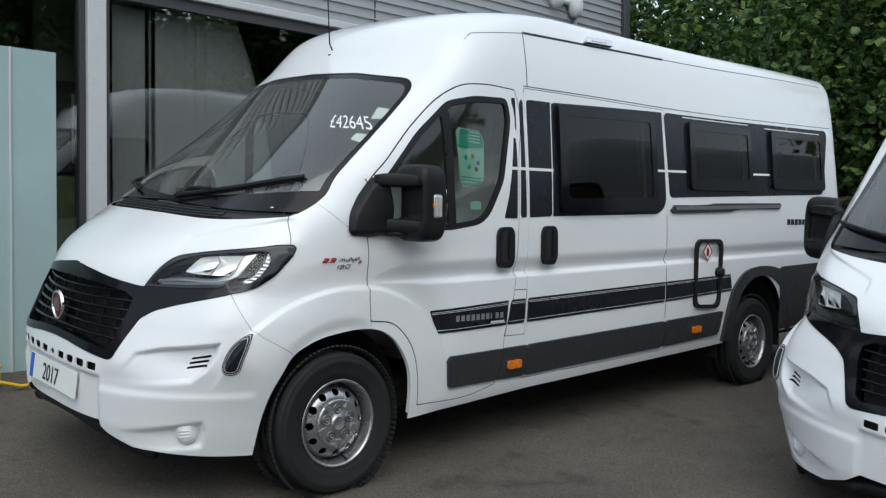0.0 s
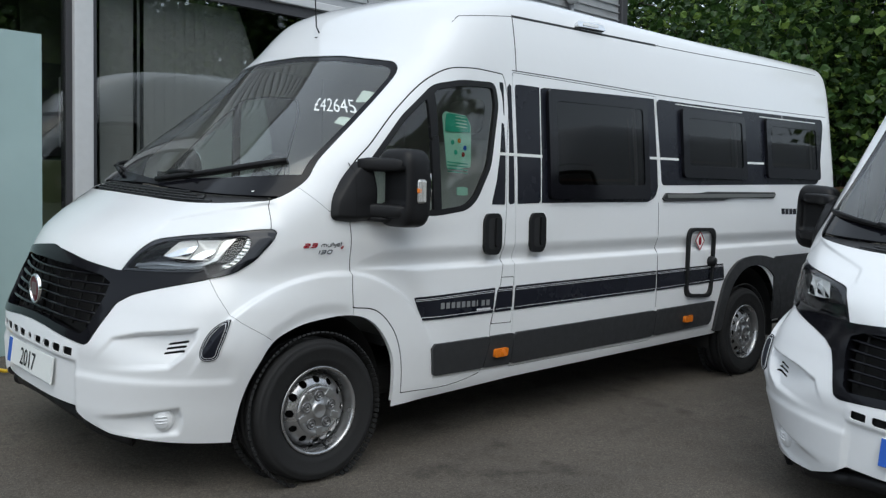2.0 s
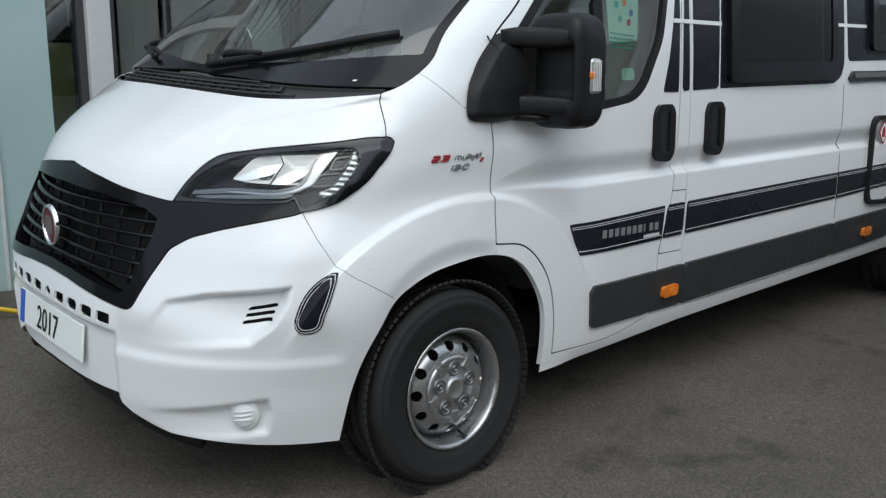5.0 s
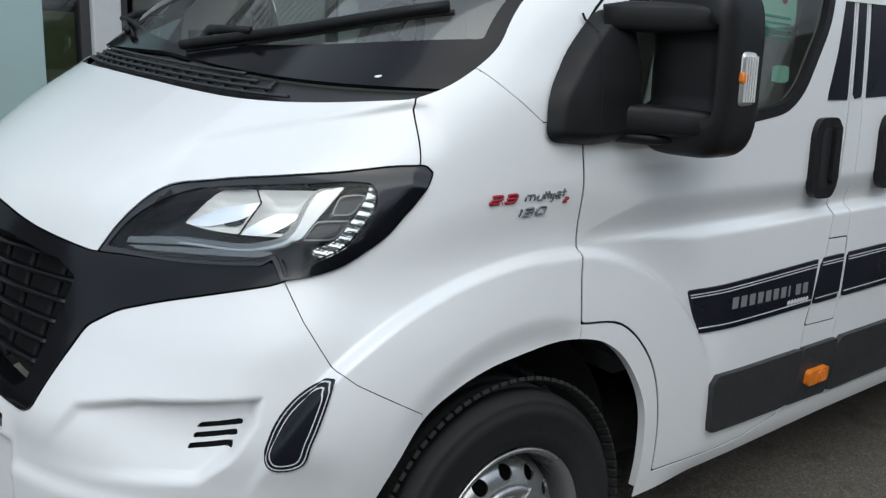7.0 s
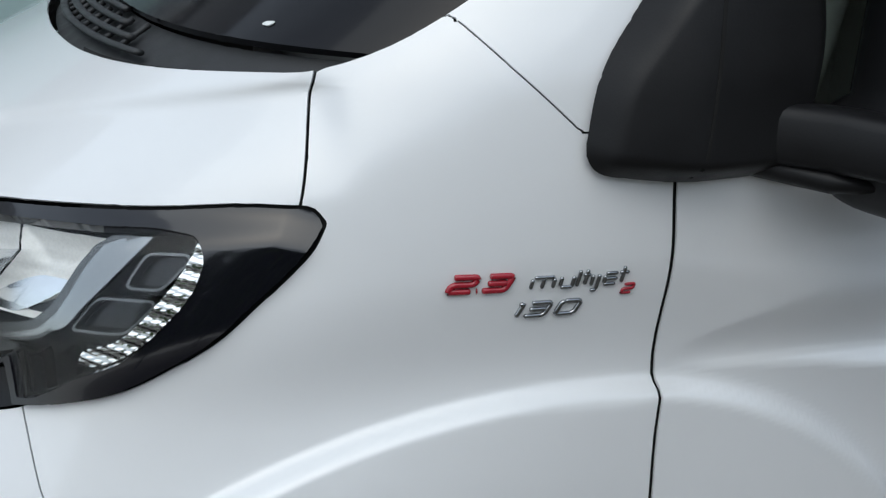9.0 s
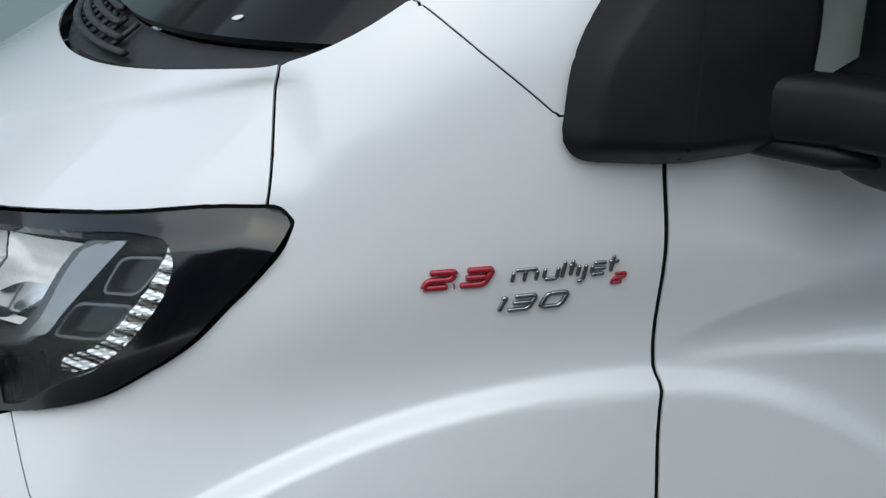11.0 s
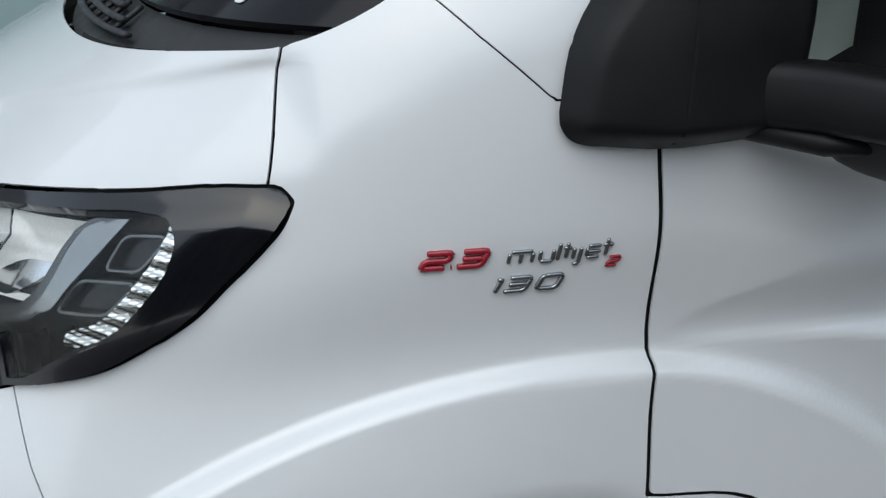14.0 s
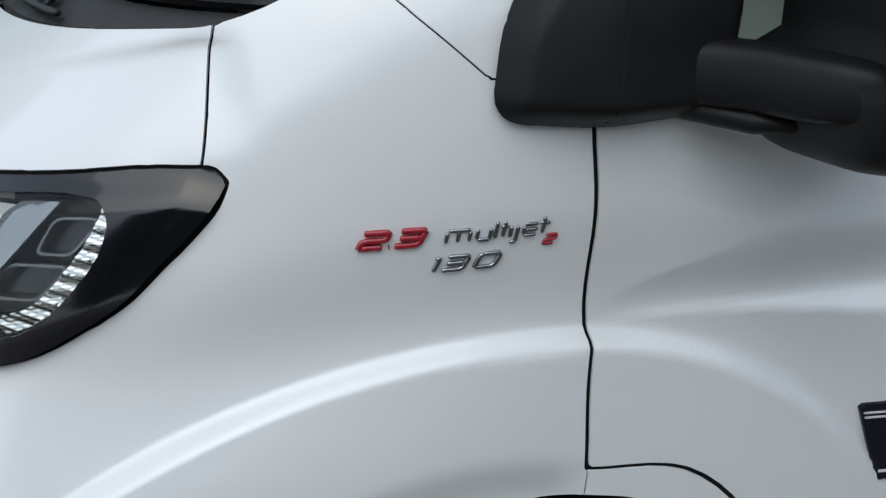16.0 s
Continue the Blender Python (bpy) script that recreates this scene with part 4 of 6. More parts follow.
    for k in range(-8, 9):
        P = on_front(np.full(5, 0.065 * k), np.linspace(1.262, 1.290, 5))
        put("louvre_web", *tube(P + np.array((0.010, 0, -0.006)), 0.004, 6), GREY_BLACK, van)
    # grille: sunk mesh, dark frame and curved slats
    N = normals(*grille)
    inner = [(-0.1, 0.955), (0.25, 0.945), (0.42, 0.925), (0.475, 0.900), (0.480, 0.84), (0.455, 0.70), (0.43, 0.680), (0.15, 0.705), (-0.1, 0.712)]
    g = Skin(grille[0] + N * 0.004, grille[1])
    back = g.take(by_front(inner, -0.3), 0)
    put("grille_frame", *edged(g.V, g.F, 0.05), GLOSS_BLACK, van, "gloss black grille surround")
    gr = new("grille")
    gr.parent = van
    tagged(gr, "black slatted radiator grille")
    put("backing", back[0] - normals(*back) * 0.07, back[1], UNDER, gr)
    for k in range(6):
        z = 0.725 + 0.040 * k
        w = 0.445 + 0.006 * k
        y = np.linspace(-w, w, 60)
        P = on_front(y, np.full(60, z)) + np.array((0.018, 0, 0))
        P[:, 2] += -0.010 * np.cos(y / w * math.pi / 2) * (k - 2) / 3
        put("slat", *tube(P, 0.0115, 10, flat=0.55), GLOSS_BLACK, gr)
    for y in np.linspace(-0.40, 0.40, 9):
        P = on_front(np.full(8, y), np.linspace(0.70, 0.945, 8)) + np.array((0.035, 0, 0))
        put("upright", *tube(P, 0.006, 6), UNDER, gr)
    V, F = lathe([(0.0, -0.012), (0.030, -0.013), (0.050, -0.010), (0.052, -0.006)], steps=48)
    c = on_front(0.0, 0.812)
    put("emblem", np.stack((c[0] - 0.012 + V[:, 1], V[:, 0], c[2] + V[:, 2] * 1.12 + V[:, 1] * 0.2), 1), F, material_once("dark_red_emblem", (0.11, 0.010, 0.018), 0.4), gr, "dark red round emblem")
    V, F = lathe([(0.050, -0.006), (0.050, -0.014), (0.054, -0.017), (0.059, -0.014), (0.060, -0.004)], steps=48)
    put("emblem_ring", np.stack((c[0] - 0.012 + V[:, 1], V[:, 0], c[2] + V[:, 2] * 1.12 + V[:, 1] * 0.2), 1), F, CHROME, gr, "chrome emblem ring")
    for k in range(4):
        part("emblem_bar", box(c[0] - 0.029, -0.024 + 0.0135 * k, c[2] - 0.028, c[0] - 0.024, -0.018 + 0.0135 * k, c[2] + 0.028, 0.001, 1), material_once("dull_metal", (0.22, 0.20, 0.20), 0.4, 0.5), gr)
    # plate
    pl = new("number_plate")
    pl.parent = van
    tagged(pl, "white display plate with a blue end band")
    px = on_front(0.0, 0.49)[0] + 0.002
    tilt = Matrix.Translation((px, 0, 0.49)) @ Matrix.Rotation(radians(6), 4, "Y")
    part("plate", box(-0.016, -0.262, -0.058, -0.008, 0.262, 0.058, 0.002, 1, tilt), PAPER, pl)
    part("blue_band", box(-0.0175, 0.222, -0.056, -0.0155, 0.260, 0.056, 0, 1, tilt), BLUE, pl)
    def plate_face(u, v):
        u, v = np.asarray(u, float), np.asarray(v, float)
        c6, s6 = math.cos(radians(6)), math.sin(radians(6))
        return np.stack((px - 0.0165 * c6 + v * s6, -u, 0.49 + 0.0165 * s6 + v * c6), -1)

    put("year_figures", *raised_text("2017", plate_face, -0.105, -0.039, 0.080, 0.0, 0.0005, 0.001, 0.82), BLACK, pl, "black year figures", smooth_faces=False)
    # lower lip under the bumper
    y = np.linspace(-0.62, 0.62, 60)
    P = on_front(y, np.full(60, 0.33))
    P[:, 2] = 0.335 - 0.09 * (np.abs(y) / 0.62) ** 2
    put("lower_lip", *tube(P + np.array((0.058, 0, 0.008)), 0.031, 10, flat=1.1), BLACK, van, "black plastic chin spoiler")
    # vent backing and fog lamp
    for sg in (-1, 1):
        V, F = patch(on_corner, [(0.07, 0.61), (0.20, 0.61), (0.20, 0.70), (0.07, 0.70)], 0.01, -0.02)
        put("vent_backing", V * (1, -sg, 1), F if sg < 0 else F[:, ::-1], UNDER, van)
        c = on_corner(0.083, 0.352)[0] + np.array((-0.013, -0.010, 0))
        m = np.array(Matrix.Rotation(radians(-50), 3, "Z"))
        V, F = lathe([(0.0, -0.016), (0.030, -0.015), (0.036, -0.010), (0.038, -0.004), (0.043, -0.006), (0.047, 0.0), (0.050, 0.03)], steps=44)
        lamp = put("fog_lamp_cover", ((V * (0.9, 1, 1.05)) @ m.T + c) * (1, -sg, 1), F if sg < 0 else F[:, ::-1], WHITE_PLASTIC, van, "white round fog lamp cover")
        for k in (-1, 0, 1):
            P = np.array([(-0.026, -0.014, 0.013 * k - 0.004), (0.0, -0.019, 0.013 * k), (0.026, -0.014, 0.013 * k + 0.004)])
            V2, F2 = tube(P @ m.T + c, 0.0032, 6)
            put("rib", V2 * (1, -sg, 1), F2, WHITE_PLASTIC, lamp)
        # black crescent with a pale line
        o = flowing([(0.357, 0.775), (0.330, 0.770), (0.296, 0.750), (0.264, 0.714), (0.244, 0.670), (0.238, 0.632), (0.247, 0.615), (0.290, 0.611), (0.303, 0.617), (0.322, 0.660), (0.345, 0.728)], 60)
        V, F = patch(on_corner, o, 0.004, 0.0045, 0.005)
        cr = put("crescent_panel", V * (1, -sg, 1), F if sg < 0 else F[:, ::-1], VINYL, van, "black vinyl crescent")
        for k in (0.004, 0.012):
            V, F = patch(on_corner, o, 0.0025, 0.0062, 0.002, inset=k, ring=0.0018)
            put("pale_line", V * (1, -sg, 1), F if sg < 0 else F[:, ::-1], PIN, cr)
    for half in (near, far):
        make_lamp(van, half)
    # cab door glass
    dg = glassy.take(lambda V: np.maximum(by_side(DOOR_GLASS)(V) + 0.028, -(np.abs(V[:, 0] - 0.690 + 0.02 * (V[:, 2] - 1.5)) - 0.026)), 0.0)
    for half, d in zip((near, far), d_parts):
        g = half(*dg)
        put("door_glass", g[0] - normals(*g) * 0.010, g[1], PANE, d, "green-tinted door glass").visible_shadow = False
        g = half(glassy.V, glassy.F)
        put("window_seal", *edged(g[0] + normals(*g) * 0.001, g[1], 0.02), BLACK, d, "black window seal")
    make_mirror(van, -1)
    make_mirror(van, 1)
    # recessed door handles, on a surface without the belt pressing
    def even(u, v):
        u, v = np.asarray(u, float), np.asarray(v, float)
        a, b = on_side(u, np.full(u.shape, 1.225)), on_side(u, np.full(u.shape, 1.075))
        y = b[..., 1] + (a[..., 1] - b[..., 1]) * (v - 1.075) / 0.15
        return np.stack((u, y, v), -1)

    for x, z in ((1.090, 1.120), (1.464, 1.126)):
        out = rounded([(x - 0.050, z - 0.108), (x + 0.040, z - 0.112), (x + 0.068, z - 0.07), (x + 0.068, z + 0.080), (x + 0.045, z + 0.110), (x - 0.045, z + 0.108), (x - 0.068, z + 0.07), (x - 0.068, z - 0.07)], 0.03)
        h = put("door_handle", *patch(even, out, 0.006, 0.018, 0.020), BLACK, van, "black recessed door handle")
        put("recess", *patch(even, rounded([(x - 0.040, z - 0.080), (x + 0.052, z - 0.083), (x + 0.052, z + 0.085), (x - 0.038, z + 0.083)], 0.025), 0.006, 0.0190, 0.0), SEAL, h)
        grip = rounded([(x + 0.006, z - 0.070), (x + 0.040, z - 0.072), (x + 0.044, z + 0.090), (x + 0.010, z + 0.090)], 0.014)
        V, F = patch(even, grip, 0.005, 0.032, 0.014)
        put("grip", V, F, BLACK, h)
    # side mouldings
    put("side_moulding", *patch(on_side, rounded([(0.668, 0.572), (1.095, 0.576), (1.052, 0.410), (0.692, 0.411)], 0.012), 0.02, 0.016, 0.018), GREY_BLACK, van, "charcoal door moulding")
    put("side_moulding", *patch(on_side, rounded([(1.100, 0.576), (1.285, 0.578), (1.275, 0.408), (1.058, 0.410)], 0.006), 0.02, 0.016, 0.018), GREY_BLACK, van, "charcoal side moulding")
    put("side_moulding", *patch(on_side, rounded([(1.290, 0.578), (2.71, 0.600), (2.70, 0.428), (1.280, 0.408)], 0.006), 0.03, 0.016, 0.018), GREY_BLACK, van, "charcoal side moulding")
    put("side_moulding", *patch(on_side, rounded([(2.716, 0.600), (3.493, 0.614), (3.448, 0.447), (2.706, 0.428)], 0.008), 0.03, 0.016, 0.018), GREY_BLACK, van, "charcoal side moulding")
    put("side_moulding", *patch(on_side, rounded([(4.40, 0.905), (5.46, 0.925), (5.46, 0.44), (4.44, 0.40)], 0.015), 0.03, 0.012, 0.014), GREY_BLACK, van, "charcoal rear corner panel")
    put("wheel_arch_trim", *patch(on_side, REAR_FLARE, 0.015, 0.022, 0.03, hole=REAR_ARCH), GREY_BLACK, van, "charcoal rear wheel arch trim")
    for x, z in ((1.178, 0.484), (3.108, 0.513), (4.956, 0.546)):
        mk = put("side_marker", *patch(on_side, rounded([(x - 0.052, z - 0.022), (x + 0.052, z - 0.021), (x + 0.052, z + 0.023), (x - 0.052, z + 0.021)], 0.008), 0.006, 0.034, 0.02), AMBER, van, "amber side marker lamp")
        put("lens_bar", *patch(on_side, rounded([(x - 0.008, z - 0.016), (x + 0.030, z - 0.016), (x + 0.030, z + 0.016), (x - 0.008, z + 0.016)], 0.005), 0.005, 0.037, 0.004), AMBER, mk)
    # black band with pinstripes
    for o in ([(1.190, 1.925), (1.222, 1.925), (1.214, 1.60), (1.196, 1.276), (1.090, 1.276), (1.135, 1.40), (1.170, 1.55), (1.192, 1.70), (1.200, 1.82)],
              [(1.252, 1.925), (1.285, 1.926), (1.278, 1.45), (1.275, 1.280), (1.226, 1.278), (1.240, 1.55)],
              [(1.318, 1.928), (1.528, 1.932), (1.500, 1.290), (1.302, 1.282), (1.308, 1.45)]):
        put("black_band", *patch(on_side, o, 0.02, 0.0028, 0.003), VINYL, van, "black vinyl band")
    put("black_band", *patch(on_side, [(1.534, 1.932), (2.716, 1.985), (2.712, 1.40), (2.67, 1.34), (2.59, 1.312), (1.505, 1.290)], 0.03, 0.0028, 0.003), VINYL, van, "black vinyl band")
    put("black_band", *patch(on_side, rounded([(2.746, 1.987), (5.340, 2.062), (5.345, 2.00), (5.200, 1.52), (5.15, 1.497), (2.76, 1.424)], 0.03), 0.03, 0.0028, 0.003), VINYL, van, "black vinyl band")
    for line in ([(1.165, 1.548), (1.525, 1.552)], [(2.60, 1.598), (2.98, 1.606)], [(3.96, 1.626), (4.25, 1.634)]):
        put("white_dash", *ribbon(on_side, line, 0.016, 0.004, 0.1), PAPER, van)
    for line in ([(2.731, 1.985), (2.730, 1.43), (2.69, 1.345)], [(1.531, 1.932), (1.502, 1.290)], [(2.98, 1.978), (3.95, 2.004)], [(4.22, 1.998), (5.20, 2.022)], [(4.60, 2.04), (4.60, 2.012)]):
        put("white_line", *ribbon(on_side, line, 0.007, 0.004, 0.05), PAPER, van)
    # lower stripe in sections, with fine lines
    for o in ([(0.560, 0.812), (1.125, 0.833), (1.112, 0.702), (0.613, 0.694)], [(1.150, 0.834), (1.268, 0.836), (1.264, 0.704), (1.125, 0.702)], [(1.292, 0.836), (2.70, 0.862), (2.70, 0.728), (1.286, 0.704)], [(2.714, 0.862), (3.600, 0.878), (3.625, 0.756), (2.714, 0.728)]):
        st = put("lower_stripe", *patch(on_side, o, 0.006 if o[0][0] < 1 else 0.015, 0.0050, 0.005), VINYL, van, "black vinyl stripe")
        (a0, b0), (a1, b1), (a2, b2), (a3, b3) = o
        for k in (0.10, 0.16, 0.88):
            put("fine_line", *ribbon(on_side, [(a0 + (a3 - a0) * k + 0.004, b0 + (b3 - b0) * k), (a1 + (a2 - a1) * k - 0.004, b1 + (b2 - b1) * k)], 0.0022, 0.0066, 0.04), PIN, st)
    # lettering that names a make: plain bars of the same size
    for k in range(10):
        x = 0.722 + 0.0372 * k
        w = 0.008 if k == 7 else 0.024
        put("letter_bar", *ribbon(on_side, [(x, 0.762 - 0.0004 * k), (x + w, 0.762 - 0.0004 * k)], 0.030, 0.0064, 0.008), material_once("grey_letter_vinyl", (0.20, 0.205, 0.21), 0.4), van)
    for k in range(7):
        x = 0.985 + 0.0155 * k
        put("letter_bar", *ribbon(on_side, [(x, 0.722), (x + 0.012, 0.728)], 0.011, 0.0064, 0.01), PIN, van)
    for k in range(6):
        x = 4.52 + 0.066 * k
        put("letter_bar", *ribbon(on_side, [(x, 1.262), (x + 0.052, 1.264)], 0.046, 0.0025, 0.03), VINYL, van)
    for k in range(3):
        x = 4.97 + 0.075 * k
        put("letter_bar", *ribbon(on_side, [(x, 1.268), (x + 0.055, 1.270)], 0.046, 0.0025, 0.03), PIN, van)
    make_badge(van)
    # caravan windows: frame, pane, blind rails, and a dark sheet painted as the unlit inside
    for (x0, x1, z0, z1, s) in ((1.560, 2.585, 1.310, 1.930, 0.02), (3.010, 3.935, 1.482, 1.955, 0.012), (4.265, 5.195, 1.520, 1.990, 0.012)):
        wdw = new("side_window")
        wdw.parent = van
        tagged(wdw, "dark acrylic hinged window in a black frame")
        o = rounded([(x0, z0), (x1, z0 + s), (x1 + 0.01, z1 + s), (x0 + 0.02, z1)], 0.04)
        i = rounded([(x0 + 0.075, z0 + 0.085), (x1 - 0.055, z0 + 0.085 + s), (x1 - 0.045, z1 - 0.05 + s), (x0 + 0.09, z1 - 0.06)], 0.03)
        put("window_frame", *patch(on_side, o, 0.016, 0.028, 0.03, hole=i), GLOSS_BLACK, wdw, "black window frame")
        put("pane", *patch(on_side, i, 0.03, 0.022), ACRYLIC, wdw, "dark acrylic pane")
        put("blind_cassette", *patch(on_side, [(x0 + 0.08, z0 + 0.09), (x1 - 0.05, z0 + 0.09), (x1 - 0.05, z1 - 0.02), (x0 + 0.08, z1 - 0.02)], 0.05, 0.004), material_once("dark_interior", (0.05, 0.042, 0.036), 0.7), wdw)
        put("blind_rail", *ribbon(on_side, [(x1 - 0.13, z0 + 0.10), (x1 - 0.125, z1 - 0.03)], 0.035, 0.009, 0.05), CREAM, wdw, "pale blind side rail")
        put("blind_rail", *ribbon(on_side, [(x1 - 0.20, z0 + 0.10), (x1 - 0.195, z1 - 0.10)], 0.018, 0.009, 0.05), material_once("brown_trim", (0.16, 0.10, 0.06), 0.6), wdw)
        put("blind_rail", *ribbon(on_side, [(x0 + 0.12, z0 + 0.115), (x1 - 0.14, z0 + 0.115 + s)], 0.016, 0.009, 0.05), material_once("brown_trim", (0.16, 0.10, 0.06), 0.6), wdw)
    # sliding door rail
    rail = put("door_rail", *patch(on_side, [(2.760, 1.318), (4.405, 1.354), (4.402, 1.412), (2.760, 1.384)], 0.04, 0.016, 0.02), GREY_BLACK, van, "black sliding door rail")
    put("rail_cover", *ribbon(on_side, [(2.80, 1.352), (4.37, 1.386)], 0.026, 0.024, 0.1), material_once("dark_metal", (0.24, 0.24, 0.23), 0.35, 0.7), rail)
    # gas locker, on one even plane
    def level(u, v):
        u, v = np.asarray(u, float), np.asarray(v, float)
        return np.stack((u, on_side(u, np.full(u.shape, 0.85))[..., 1], v), -1)

    gas = new("gas_locker_door")
    gas.parent = van
    tagged(gas, "white locker door in a black rubber frame")
    o = rounded([(3.058, 0.660), (3.425, 0.642), (3.455, 1.138), (3.072, 1.142)], 0.075, 7)
    c = np.mean(o, 0)
    put("locker_frame", *patch(level, o, 0.012, 0.020, 0.022, hole=[tuple(c + (np.array(p) - c) * (0.85, 0.90)) for p in o]), BLACK, gas)
    put("warning_diamond", *patch(level, [(3.245, 0.985), (3.305, 1.050), (3.245, 1.115), (3.185, 1.050)], 0.01, 0.005, 0.003), PAPER, gas, "white and red warning diamond")
    for a0, b0 in (((3.245, 0.985), (3.305, 1.050)), ((3.305, 1.050), (3.245, 1.115)), ((3.245, 1.115), (3.185, 1.050)), ((3.185, 1.050), (3.245, 0.985))):
        put("diamond_edge", *ribbon(level, [a0, b0], 0.008, 0.007, 0.02), RED, gas)
    put("diamond_mark", *patch(level, rounded([(3.226, 1.02), (3.264, 1.02), (3.264, 1.065), (3.245, 1.085), (3.226, 1.065)], 0.01), 0.006, 0.007, 0.002), RED, gas)
    V, F = lathe([(0.0, -0.05), (0.030, -0.048), (0.036, -0.03), (0.036, 0.0)], steps=28)
    put("locker_knob", V + level(3.40, 0.90), F, BLACK, gas, "black locker knob")
    # seams pressed into the flank and roof
    seam = material_once("dark_seam", (0.10, 0.10, 0.105), 0.7)
    for line, w in (([(1.335, 1.992), (1.345, 2.28)], 0.006), ([(1.345, 2.285), (2.82, 2.335)], 0.014), ([(2.82, 2.335), (5.36, 2.405)], 0.005),
                    ([(1.30, 1.995), (2.80, 2.018), (5.42, 2.09)], 0.005), ([(0.80, 2.08), (0.98, 2.235), (1.345, 2.283)], 0.004), ([(2.716, 1.31), (2.716, 0.62)], 0.004)):
        put("seam", *ribbon(on_side, line, w, 0.001, 0.03), SEAL if w > 0.005 else seam, van)
    # sill, arch liners and underside
    part("underbody", box(0.45, -0.80, 0.30, 5.3, 0.80, 0.44, 0.03, 2), UNDER, van)
    part("engine_bay", box(-0.62, -0.50, 0.34, 0.45, 0.50, 0.90, 0.03, 2), UNDER, van)
    for x, r in ((0.03, 0.445), (4.035, 0.50)):
        for sg in (-1, 1):
            a = np.linspace(-0.15, math.pi + 0.15, 26)
            V = np.concatenate([np.stack((x + r * np.cos(a), np.full(26, sg * y), 0.33 + r * np.sin(a)), 1) for y in ((0.84 if x < 1 else 0.955), 0.60)] + [[(x, sg * 0.60, 0.33)]])
            F = [(k, k + 1, 27 + k, 26 + k) for k in range(25)] + [(26 + k, 27 + k, 52) for k in range(25)]
            put("arch_liner", V, F, UNDER, van)
    V, F = lathe([(0.0, 0.0), (0.02, 0.0), (0.025, 0.03), (0.025, 0.09), (0.0, 0.1)], axis="z", steps=16)
    put("drain_tap", np.array(V) * (1.3, 1.3, 1.1) + np.array((2.567, -0.86, 0.33)), F, material_once("blue_plastic", (0.008, 0.012, 0.14), 0.4), van, "blue plastic drain tap")
    # roof fittings
    P = [on_front(0.0, 2.155) + np.array((0.01, 0, 0)), on_front(0.0, 2.155) + np.array((-0.02, 0, 0.05)), on_front(0.0, 2.155) + np.array((-0.03, 0, 0.35)), on_front(0.0, 2.155) + np.array((-0.015, 0, 0.75))]
    ae = put("aerial", *tube(P, [0.004, 0.004, 0.003, 0.002], 8), BLACK, van, "thin black roof aerial")
    V, F = lathe([(0.0, 0.0), (0.030, 0.0), (0.024, -0.02), (0.010, -0.04), (0.0, -0.045)], axis="z", steps=24)
    put("aerial_base", V * (1.1, 0.8, 1) + P[0] + np.array((-0.005, 0, -0.008)), F, BLACK, ae)
    for k in range(10):
        y = 0.30 - 0.062 * k
        put("letter_bar", *ribbon(lambda u, v: on_front(-u, v), [(y, 2.075), (y - 0.045, 2.075)], 0.04, 0.002, 0.02), WHITE_PLASTIC, van)
    aw = put("awning_light", *patch(on_side, rounded([(1.92, 2.312), (2.22, 2.325), (2.20, 2.356), (1.94, 2.344)], 0.012), 0.01, 0.030, 0.03), CHROME, van, "chrome awning lamp")
    put("lamp_lens", *patch(on_side, rounded([(1.98, 2.322), (2.16, 2.330), (2.14, 2.346), (1.99, 2.340)], 0.006), 0.008, 0.034, 0.004), LENS_RIB, aw)
    for x0, x1 in ((2.1, 2.9), (4.3, 4.9)):
        part("roof_vent", box(x0, -0.35, 2.49, x1, 0.30, 2.585, 0.04, 3), material_once("clear_grey_rooflight", (0.45, 0.47, 0.48), 0.25), van, "pale roof light", smooth_faces=True)
    for x in (2.3, 3.1, 3.9):
        put("roof_rib", *tube([(x + 0.02 * abs(k), -0.32 + 0.16 * k + 0.32 - 0.32, 2.468 + RAKE * x) for k in (0, 1, 2, 3, 4)], 0.006, 6), WHITE, van)
    # wipers
    for pts in ([(-0.13, -0.10, 1.333), (0.00, -0.42, 1.385), (0.092, -0.775, 1.448)], [(-0.13, 0.36, 1.345), (-0.13, 0.62, 1.372), (-0.080, 0.86, 1.398)]):
        P = np.array(pts)
        S = np.stack([np.interp(np.linspace(0, 1, 14), [0, 0.5, 1], P[:, k]) for k in range(3)], 1)
        F3 = on_front(S[:, 1], S[:, 2])
        S[:, 0] = F3[:, 0] - 0.030
        wp = put("wiper", *tube(S, 0.009, 8, flat=1.3), BLACK, van, "black wiper")
        put("blade", *tube(S + np.array((0.014, 0, -0.012)), 0.006, 8), SEAL, wp)
        root = np.array((-0.245, 0.05, 1.325)) if pts[0][1] < 0 else np.array((-0.22, 0.45, 1.315))
        A = np.array([root, root * 0.6 + S[5] * 0.4 + np.array((-0.02, 0, 0.03)), S[5] + np.array((-0.01, 0, 0.01))])
        put("wiper_arm", *tube(A, [0.016, 0.012, 0.009], 8), BLACK, wp)
        V, F = lathe([(0.0, -0.04), (0.022, -0.035), (0.026, 0.0), (0.026, 0.04)], axis="z", steps=20)
        put("wiper_pivot", V + root, F, BLACK, wp)
    # price and labels on the glass
    put("price", *raised_text("£42645", lambda u, v: on_front(-u - 0.0, v - 0.06 * (u - 0.6)), 0.600, 1.706, 0.072, -1.2, 0.004, 0.001, 0.76), PAPER, van, "white price figures on the windscreen")
